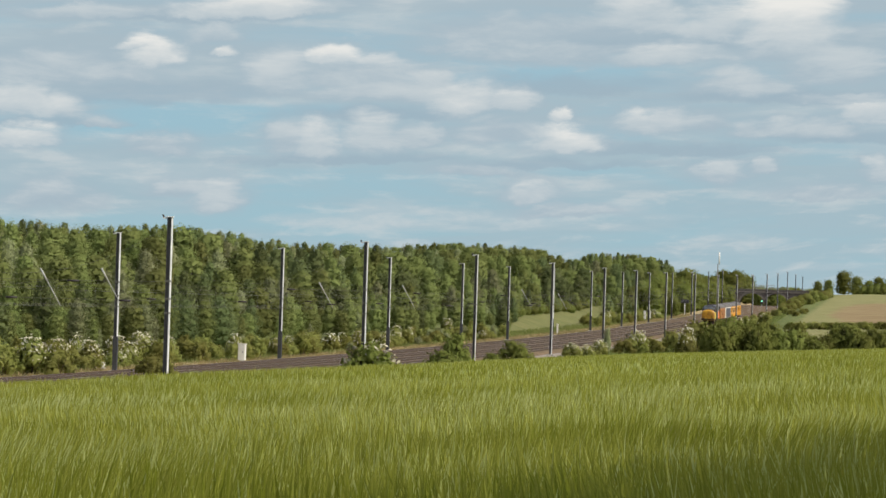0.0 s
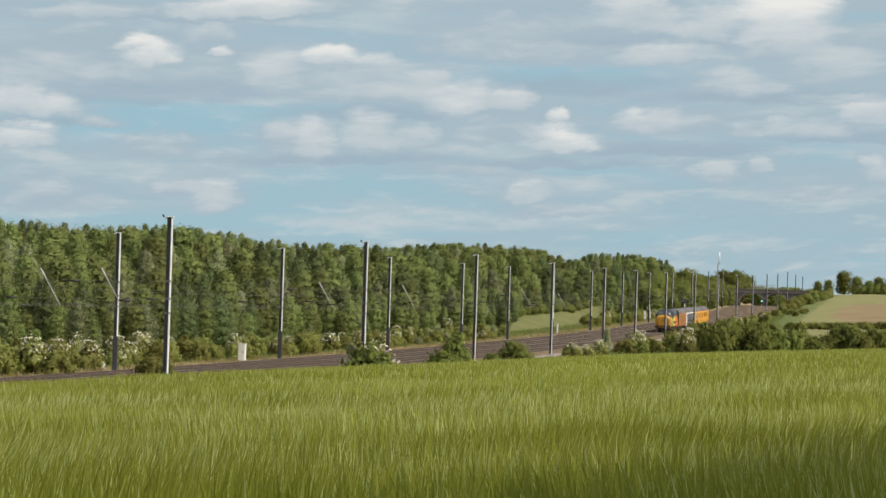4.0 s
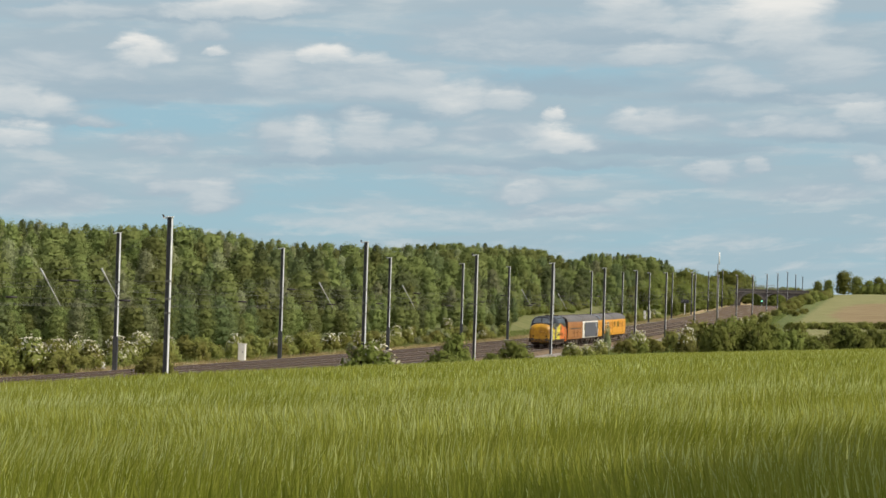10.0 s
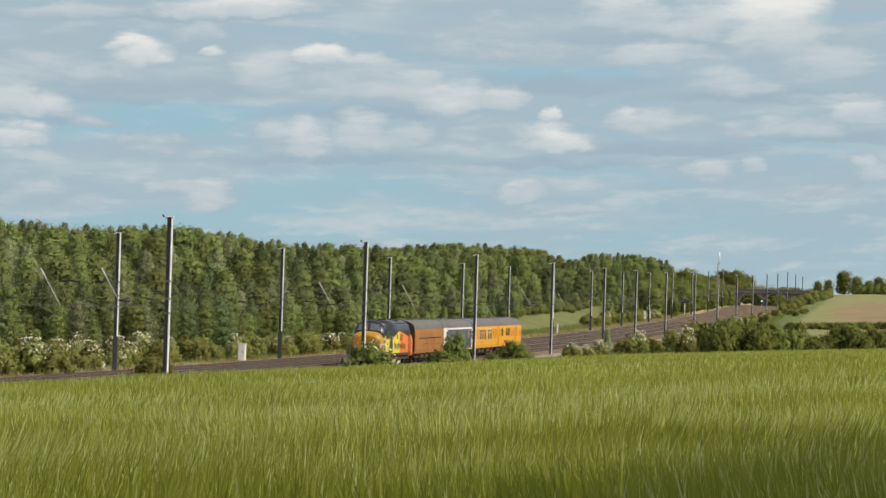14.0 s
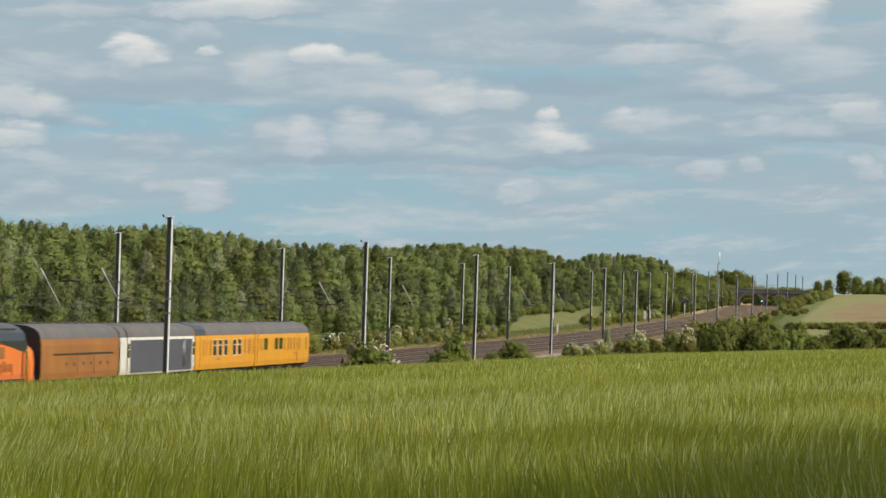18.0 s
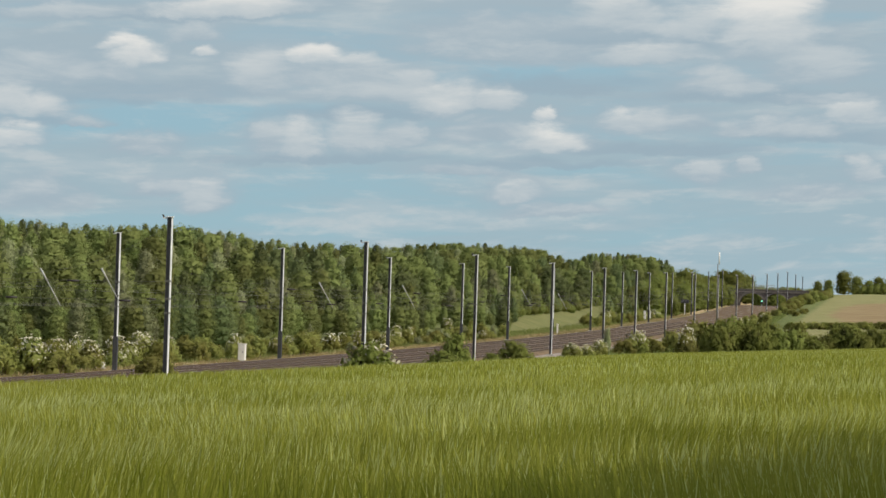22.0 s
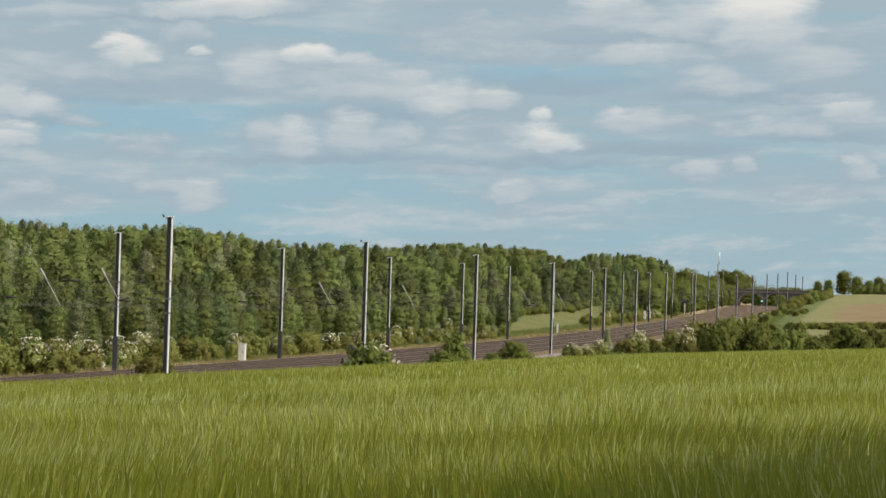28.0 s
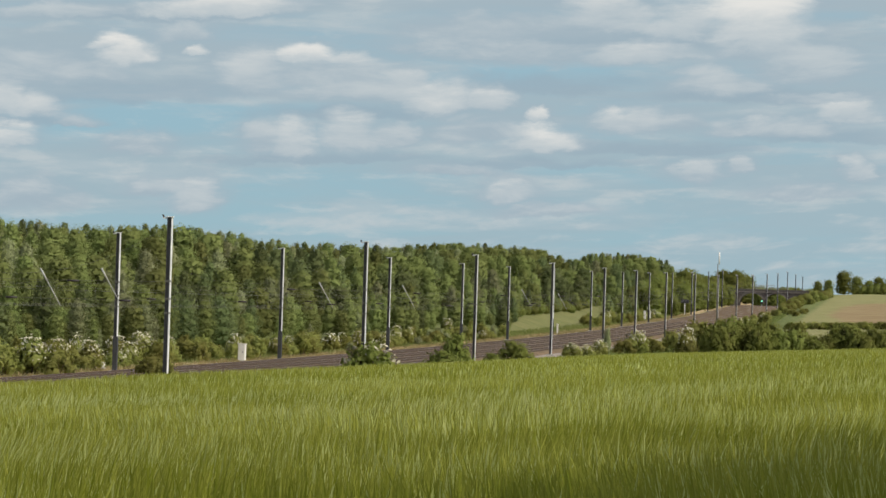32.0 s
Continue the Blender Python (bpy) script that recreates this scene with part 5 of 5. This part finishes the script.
def make_coach(name, label, paint, kind, L):
    c = thing(name, Matrix(), label, "railway coach", "train vehicles")
    half, z0, eave, crown = 1.38, 0.86, 3.02, 3.80
    rings = [body_ring(x, half, z0, 0, eave, crown) for x in (-L / 2, L / 2)]
    bm = loft(rings, smooth=False)
    bmesh.ops.bevel(bm, geom=[e for e in bm.edges if abs(e.verts[0].co.x - e.verts[1].co.x) < 1e-4], offset=0.04, segments=1, affect="EDGES")
    for f in bm.faces:
        zc = f.calc_center_median().z
        if zc > eave - 0.02 and abs(f.normal.x) < 0.8:
            f.material_index = 1
            f.smooth = True
        if abs(f.normal.x) > 0.8:
            f.material_index = 2
    part("body", bm, [paint, M_ROOF, M_BLACK if kind == "grey" else paint], c)
    part("underframe", box(-L / 2 + 0.3, L / 2 - 0.3, -1.1, 1.1, 0.66, 0.86), M_UNDER, c)
    for x in (-3.5, 0.4, 3.2):
        part("equipment_box", box(x - 0.9, x + 0.9, -1.2, 1.2, 0.38, 0.78, 0.04), M_UNDER, c)
    for x in (-L / 2 + 3.1, L / 2 - 3.1):
        make_bogie(x, 2.6, c)
    for e in (-1, 1):
        part("gangway", box(min(e * L / 2, e * (L / 2 + 0.16)), max(e * L / 2, e * (L / 2 + 0.16)), -0.5, 0.5, 1.2, 3.3, 0.03), M_BLACK, c)
        for sy in (-0.86, 0.86):
            part("buffer", tube((e * L / 2, sy, 1.05), (e * (L / 2 + 0.17), sy, 1.05), 0.17, n=10), M_UNDER, c)
    for k in range(9):
        x = -L / 2 + 1.1 + k * (L - 2.2) / 8
        part("roof_vent", box(x - 0.16, x + 0.16, -0.16, 0.16, crown - 0.01, crown + 0.07, 0.03), M_ROOF, c)
    return c


def window(c, x, w, z0, z1, bars, bar_mat):
    """Glass set in a frame, on both sides of a coach."""
    for sy in (-1, 1):
        g = part("window", side_shell(x - w / 2, x + w / 2, 1.382, z0, z1, sy), M_GLASS, c)
        bm = bmesh.new()
        t = 0.045
        for a, b, p, q in ((x - w / 2 - t, x - w / 2, z0 - t, z1 + t), (x + w / 2, x + w / 2 + t, z0 - t, z1 + t), (x - w / 2, x + w / 2, z0 - t, z0), (x - w / 2, x + w / 2, z1, z1 + t)):
            side_shell(a, b, 1.39, p, q, sy, bm)
        if bars:
            side_shell(x - w / 2, x + w / 2, 1.395, z1 - 0.36, z1 - 0.31, sy, bm)
        part("window_frame", bm, bar_mat, g)


def louvre(c, x, w, z0=1.75, z1=2.75):
    for sy in (-1, 1):
        lv = part("louvre", side_shell(x - w / 2, x + w / 2, 1.382, z0, z1, sy), M_BROWN, c, "brown slatted vent")
        for k in range(5):
            z = z0 + (z1 - z0) * (k + 0.5) / 5
            part("slat", side_shell(x - w / 2, x + w / 2, 1.394, z - 0.03, z + 0.03, sy), M_YEL, lv)


def seam(c, x):
    for sy in (-1, 1):
        part("door_seam", side_shell(x - 0.025, x + 0.025, 1.382, 1.06, 2.98, sy), M_UNDER, c)


def plate(c, x, z, w=0.9):
    for sy in (-1, 1):
        part("data_panel", side_shell(x - w / 2, x + w / 2, 1.382, z, z + 0.07, sy), M_BROWN, c)


def roof_cover(c, x0, x1):
    """A dark panel that follows a coach's roof."""
    ring = [(y, z) for _, y, z in body_ring(0, 1.38, 0.86, 0, 3.02, 3.80)[3:12]]
    outer = [(y * 1.012, z + 0.02) for y, z in ring]
    section = outer + ring[::-1]
    part("roof_cover", loft([[(x, y, z) for y, z in section] for x in (x0, x1)], smooth=False), M_BLACK, c, "black roof section")


def front_yellow():
    L = 19.7
    c = make_coach("test_coach", "bright yellow test coach with tall barred windows and grey roof", M_YEL, "yellow", L)
    for x in (3.95, 2.15, 0.3, -2.6, -4.4):
        window(c, x, 1.05, 1.72, 2.72, True, M_WHITE)
    for x, w in ((7.6, 0.3), (6.6, 0.25), (5.3, 0.4), (-6.4, 0.4), (-7.9, 0.8), (-9.3, 0.3)):
        louvre(c, x, w)
    seam(c, 8.6)
    plate(c, 2.7, 1.45)
    roof_cover(c, 6.6, 9.8)
    return c


def rear_yellow():
    L = 21.1
    c = make_coach("brake_coach", "bright yellow brake coach with a domed end and few windows", M_YEL, "yellow", L)
    for x, w in ((6.9, 1.3), (2.9, 1.25), (1.15, 1.25)):
        window(c, x, w, 1.95, 2.72, False, M_YEL)
    for x, w in ((8.9, 0.3), (8.2, 0.2), (-0.3, 0.35), (-1.9, 0.5), (-3.0, 0.5), (-4.3, 0.7), (-6.4, 0.6), (-9.3, 0.6)):
        louvre(c, x, w, 1.85, 2.72)
    seam(c, -5.4)
    seam(c, 9.9)
    plate(c, -4.6, 1.55, 1.4)
    for sy in (-0.9, 0.9):
        part("tail_lamp", tube((-10.55, sy, 1.35), (-10.66, sy, 1.35), 0.1, n=10), M_UNDER, c)
    return c


def orange_coach():
    L = 18.1
    c = make_coach("support_coach", "faded orange coach with a dark waist rail and grey roof", M_BROWN, "grey", L)
    for sy in (-1, 1):
        part("waist_rail", side_shell(-7.4, 6.6, 1.39, 2.16, 2.24, sy), M_BLACK, c)
        part("drip_rail", side_shell(-7.4, 6.6, 1.40, 2.25, 2.29, sy), M_BROWN, c)
        for x in (-6.2, -4.4, -2.2, -0.3, 1.8, 3.6):
            part("latch", side_shell(x - 0.12, x + 0.12, 1.39, 1.58, 1.74, sy), M_UNDER, c)
        for x in (1.0, -2.9):
            part("door_seam", side_shell(x - 0.02, x + 0.02, 1.383, 1.06, 2.1, sy), M_UNDER, c)
    return c


def grey_coach():
    L = 20.7
    c = make_coach("panelled_coach", "slate grey panelled coach with a broad cream border", M_WHITE, "grey", L)
    for sy in (-1, 1):
        part("grey_panel", side_shell(-9.5, 7.9, 1.382, 0.98, 2.86, sy), M_GREY, c, "slate grey side panel")
        for x in (8.35, -10.0):
            g = part("door_window", side_shell(x - 0.3, x + 0.3, 1.384, 1.85, 2.65, sy), M_GLASS, c)
            part("window_bar", side_shell(x - 0.3, x + 0.3, 1.40, 2.3, 2.35, sy), M_WHITE, g)
        for x in (-7.2, -6.8):
            part("grab_rail", tube((x, sy * 1.43, 1.2), (x, sy * 1.43, 2.75), 0.03, n=6), M_STEEL, c)
        for k in range(3):
            x = -8.6 + k * 0.8
            part("panel_seam", side_shell(x - 0.02, x + 0.02, 1.396, 1.05, 2.84, sy), M_BLACK, c)
    return c


def loco_ring(x, half, z0, eave, crown):
    return body_ring(x, half, z0, 0, eave, crown)


def nose_ring(x, half, z0, top, r):
    """A rounded bonnet's cross-section."""
    pts = [(x, -half, z0), (x, -half, z0 + 0.3), (x, -half, top - r)]
    for k in range(1, 8):
        a = math.pi * k / 8
        pts.append((x, -half * math.copysign(abs(math.cos(a)) ** 0.7, math.cos(a)), top - r + r * math.sin(a) ** 0.8))
    return pts + [(x, half, top - r), (x, half, z0 + 0.3), (x, half, z0)]


def make_loco():
    c = thing("diesel_locomotive", Matrix(), "yellow and orange diesel locomotive with a rounded nose and black roof", "locomotive", "train vehicles")
    half, z0, eave, crown = 1.35, 0.92, 2.95, 3.86
    # main body between the cabs
    bm = loft([loco_ring(x, half, z0, eave, crown) for x in (-6.9, 6.9)], smooth=False)
    for f in bm.faces:
        zc = f.calc_center_median().z
        f.material_index = 1 if zc > eave - 0.05 else 0
        f.smooth = zc > eave
    part("body", bm, [M_ORANGE, M_BLACK], c)
    for e in (-1, 1):
        # cab: raked windscreen down to the nose
        cab = [loco_ring(e * 6.9, half, z0, eave, crown), loco_ring(e * 7.15, half * 0.985, z0, eave - 0.02, crown - 0.05), loco_ring(e * 7.75, half * 0.95, z0, 2.62, 2.95)]
        bm = loft(cab, smooth=True)
        for f in bm.faces:
            f.material_index = 1 if f.calc_center_median().z > 2.2 else 0
        part("cab", bm, [M_LIME, M_BLACK], c)
        for sy in (-1, 1):
            w = bmesh.new()
            ys = (0.08 * sy, 1.02 * sy)
            q = [(e * 7.30, ys[0], 3.62), (e * 7.30, ys[1] * 0.8, 3.50), (e * 7.74, ys[1], 2.95), (e * 7.76, ys[0], 3.0)]
            top = [w.verts.new((x + e * 0.06, y, z)) for x, y, z in q]
            bot = [w.verts.new((x - e * 0.12, y, z - 0.12)) for x, y, z in q]
            w.faces.new(top)
            for i in range(4):
                w.faces.new((top[i], bot[i], bot[(i + 1) % 4], top[(i + 1) % 4]))
            bmesh.ops.recalc_face_normals(w, faces=w.faces)
            part("windscreen", w, M_PANE, c, "windscreen pane with a grey-blue sky reflection coloured in")
        nose = [nose_ring(e * 7.6, 1.34, z0 - 0.2, 2.96, 0.95), nose_ring(e * 8.7, 1.32, z0 - 0.2, 2.90, 0.95), nose_ring(e * 8.98, 1.24, z0 - 0.18, 2.76, 0.9), nose_ring(e * 9.1, 1.06, z0 - 0.15, 2.52, 0.85)]
        part("nose", loft(nose, smooth=True), M_LOCOYEL if e > 0 else M_ORANGE, c, "rounded yellow nose" if e > 0 else "rounded orange nose")
        part("headcode_panel", box(min(e * 9.0, e * 9.13), max(e * 9.0, e * 9.13), -0.62, 0.62, 1.55, 2.05, 0.02), M_LOCOYEL, c)
        for sy in (-0.78, 0.78):
            part("marker_light", tube((e * 9.0, sy, 1.45), (e * 9.15, sy, 1.45), 0.1, n=12), M_GLASS, c)
            part("buffer", tube((e * 9.0, sy * 1.1, 1.05), (e * 9.38, sy * 1.1, 1.05), 0.19, n=12), M_UNDER, c)
        part("buffer_beam", box(min(e * 8.7, e * 9.1), max(e * 8.7, e * 9.1), -1.3, 1.3, 0.75, 1.15, 0.03), M_UNDER, c)
        b = part("bogie_frame", box(e * 5.2 - 2.6, e * 5.2 + 2.6, -1.15, 1.15, 0.45, 0.85, 0.04), M_UNDER, c)
        for dx in (-1.9, 0, 1.9):
            for sy in (-0.76, 0.76):
                part("wheel", tube((e * 5.2 + dx, sy - 0.07, 0.56), (e * 5.2 + dx, sy + 0.07, 0.56), 0.56, n=20), M_UNDER, b)
    for sy in (-1, 1):
        y = 1.352
        part("cab_side_panel", side_shell(4.95, 7.0, y, 0.96, 2.25, sy), M_LIME, c, "pale yellow cab side")
        part("cab_corner", side_shell(7.02, 7.6, y - 0.03, 0.96, 2.2, sy), M_ROOF, c, "grey panel behind the nose")
        part("cab_side_window", side_shell(5.6, 6.7, y + 0.004, 2.42, 2.9, sy), M_PANE, c)
        part("side_band", side_shell(2.8, 3.5, y, 0.96, 2.28, sy), M_LIME, c, "pale yellow side beside the cab door")
        part("black_flash", side_shell(2.8, 6.9, y + 0.002, 2.3, 2.98, sy), M_BLACK, c, "black livery band")
        dr = part("cab_door", side_shell(3.55, 4.9, y + 0.006, 1.1, 2.85, sy), M_BLACK, c, "dark recessed cab door")
        part("handrail", tube((4.98, sy * (y + 0.05), 1.2), (4.98, sy * (y + 0.05), 2.5), 0.025, n=6), M_STEEL, dr)
        part("handrail", tube((3.48, sy * (y + 0.05), 1.2), (3.48, sy * (y + 0.05), 2.5), 0.025, n=6), M_STEEL, dr)
        part("cab_emblem", tube((6.0, sy * y, 1.75), (6.0, sy * (y + 0.02), 1.75), 0.24, n=14), M_BROWN, c)
        # livery: a yellow then orange gable along the side
        bm = bmesh.new()
        t = y + 0.014

        def prism(pts, bm):
            a = [bm.verts.new((x, sy * y, z)) for x, z in pts]
            b = [bm.verts.new((x, sy * t, z)) for x, z in pts]
            bm.faces.new(a)
            bm.faces.new(b)
            for i in range(len(pts)):
                k = (i + 1) % len(pts)
                bm.faces.new((a[i], a[k], b[k], b[i]))
            bmesh.ops.recalc_face_normals(bm, faces=bm.faces)
            return bm
        part("yellow_flash", prism([(2.78, 0.96), (2.78, 2.35), (-0.8, 2.90), (-0.8, 0.96)], bmesh.new()), M_LIME, c, "pale yellow livery panel")
        part("black_flash", prism([(-0.82, 2.98), (-6.9, 2.35), (-6.9, 2.98)], bmesh.new()), M_BLACK, c, "black livery band")
        part("black_flash", prism([(2.78, 2.37), (2.78, 2.98), (-0.78, 2.98)], bmesh.new()), M_BLACK, c, "black livery band")
        part("side_grille", side_shell(-2.5, -0.85, y + 0.016, 2.1, 2.68, sy), M_BROWN, c, "brown grille")
        part("side_window", side_shell(0.5, 0.8, y + 0.016, 2.25, 2.62, sy), M_GLASS, c)
        for k in range(9):
            x = 1.9 - k * 0.72
            low, high = ((1.42, 1.95), (1.42, 1.82), (1.25, 1.82))[k % 3]
            bm = side_shell(x - 0.25, x - 0.13, y + 0.018, low, high, sy)
            side_shell(x + 0.13, x + 0.25, y + 0.018, 1.42, high, sy, bm)
            side_shell(x - 0.13, x + 0.13, y + 0.018, high - 0.12, high, sy, bm)
            part("lettering_bar", bm, M_GREY if k < 4 else M_BROWN, c)
        for x in (-6.2, -7.0):
            part("cab_door_slot", side_shell(x - 0.12, x + 0.12, y + 0.018, 1.1, 2.4, sy), M_BLACK, c)
        part("solebar", side_shell(-6.9, 6.9, y + 0.004, 0.86, 1.04, sy), M_UNDER, c)
        for k in range(6):
            x = -5.4 + k * 1.0
            part("roof_grille", box(x - 0.4, x + 0.4, sy * 0.95 - 0.12, sy * 0.95 + 0.12, 3.44, 3.60, 0.02), M_UNDER, c)
    part("fuel_tank", box(-2.3, 2.3, -1.2, 1.2, 0.35, 0.95, 0.08), M_UNDER, c)
    part("roof_fan", tube((-3.4, 0, 3.80), (-3.4, 0, 3.92), 0.8, n=24), M_UNDER, c)
    part("exhaust", box(0.6, 1.3, -0.3, 0.3, 3.83, 3.95, 0.02), M_UNDER, c)
    return c


def make_insect():
    """A small dark fly that crosses close before the lens."""
    f = thing("flying_insect", pose(6, -3, 6), "small dark insect flying past", "insect")
    dark = mat("insect_shell", (0.02, 0.018, 0.016), 0.5)
    wing = mat("insect_wing", (0.12, 0.11, 0.10), 0.4)
    part("abdomen", loft([[(x, r * math.cos(a * 0.785), r * math.sin(a * 0.785)) for a in range(8)] for x, r in ((-0.011, 0.001), (-0.007, 0.0045), (0.0, 0.005), (0.003, 0.003))]), dark, f)
    part("thorax", loft([[(x, r * math.cos(a * 0.785), r * math.sin(a * 0.785)) for a in range(8)] for x, r in ((0.002, 0.002), (0.005, 0.005), (0.009, 0.002))]), dark, f)
    part("head", loft([[(x, r * math.cos(a * 0.785), r * math.sin(a * 0.785)) for a in range(8)] for x, r in ((0.009, 0.0015), (0.011, 0.0024), (0.013, 0.001))]), dark, f)
    for sy in (-1, 1):
        w = bmesh.new()
        top = [w.verts.new(p) for p in ((0.005, sy * 0.003, 0.003), (0.001, sy * 0.014, 0.008), (-0.009, sy * 0.013, 0.007), (-0.006, sy * 0.004, 0.003))]
        low = [w.verts.new(v.co - Vector((0, 0, 0.0003))) for v in top]
        w.faces.new(top)
        w.faces.new(low[::-1])
        for i in range(4):
            w.faces.new((top[i], low[i], low[(i + 1) % 4], top[(i + 1) % 4]))
        bmesh.ops.recalc_face_normals(w, faces=w.faces)
        part("wing", w, wing, f)
    return f


FLY = make_insect()
LOCO, TRAILERS = make_loco(), (orange_coach(), grey_coach(), front_yellow(), rear_yellow())


# ---- motion ----
def train_s(t):
    """Where the train's front is along the line."""
    d = t - 17
    return -3.551 - 34.1482 * d - 0.13399 * d * d


def vehicle_rows(back, t1=25.0):
    rows = []
    for t in [0.5 * k for k in range(int(t1 * 2) + 1)]:
        s = train_s(t) + back
        p, h = on_track(s), float(heading(s))
        rise = math.degrees(math.atan(float(rail_z(s + 5) - rail_z(s - 5)) / 10))
        rz = math.degrees(math.atan2(-math.cos(h), -math.sin(h)))
        rows.append((t, pose(p.x, p.y, p.z, 0, rise, rz)))
    rows.append((32.0, rows[-1][1]))
    return rows


def sway(k, t):
    a = 0.035 * math.sin(1.9 * t + k * 1.7) + 0.03 * math.sin(0.83 * t + k * 0.9) + 0.02 * math.sin(3.3 * t + k * 2.9)
    b = 0.02 * math.sin(1.3 * t + k * 2.2)
    return pose(a, b, -0.3 * a * a - 0.01 * abs(a))


def sky_point(px, py, d):
    """A place d metres ahead in that direction of the view."""
    u, v = (px - 784) / 6500, (441 - py) / 6500
    x, z = u - TILT * v, v + TILT * u + 95.03 / 6500
    return x * d, d, EYE_Z + z * d


def motions():
    away = pose(6, -3, 6)
    rows = [(0.0, away), (28.9, away), (29.2, pose(*sky_point(-900, 60, 9.0)))]
    for t, px, py, d in ((29.3, 16, 128, 9.0), (29.4, 792, 228, 9.0), (29.5, 1300, 138, 8.5), (29.6, 1393, 134, 8.0), (29.7, 1460, 134, 7.5), (29.8, 1408, 125, 6.0), (29.9, 596, 180, 4.0)):
        rows.append((t, pose(*sky_point(px, py, d))))
    rows += [(30.0, pose(*sky_point(-1700, 260, 3.0))), (30.3, pose(-3, 0.5, 5)), (30.7, pose(3, 0.5, 5)), (30.9, pose(*sky_point(2500, 330, 1.5))),
             (31.0, pose(*sky_point(1408, 290, 1.5))), (31.1, pose(*sky_point(-150, 250, 1.5))), (31.4, pose(-3, 0.5, 5)), (32.0, pose(-3, -2, 5))]
    walk(FLY, rows)
    walk(LOCO, vehicle_rows(9.2))
    back = 19.06
    for ob, pitch in zip(TRAILERS, (18.57, 21.19, 20.14, 21.54)):
        walk(ob, vehicle_rows(back + pitch / 2))
        back += pitch
    for k, ob in enumerate(BARLEY):
        walk(ob, [(0.4 * i, sway(k, 0.4 * i)) for i in range(81)])
    walk(CLOUDS, [(0.0, sky_pose(0)), (32.0, sky_pose(-28))])


motions()
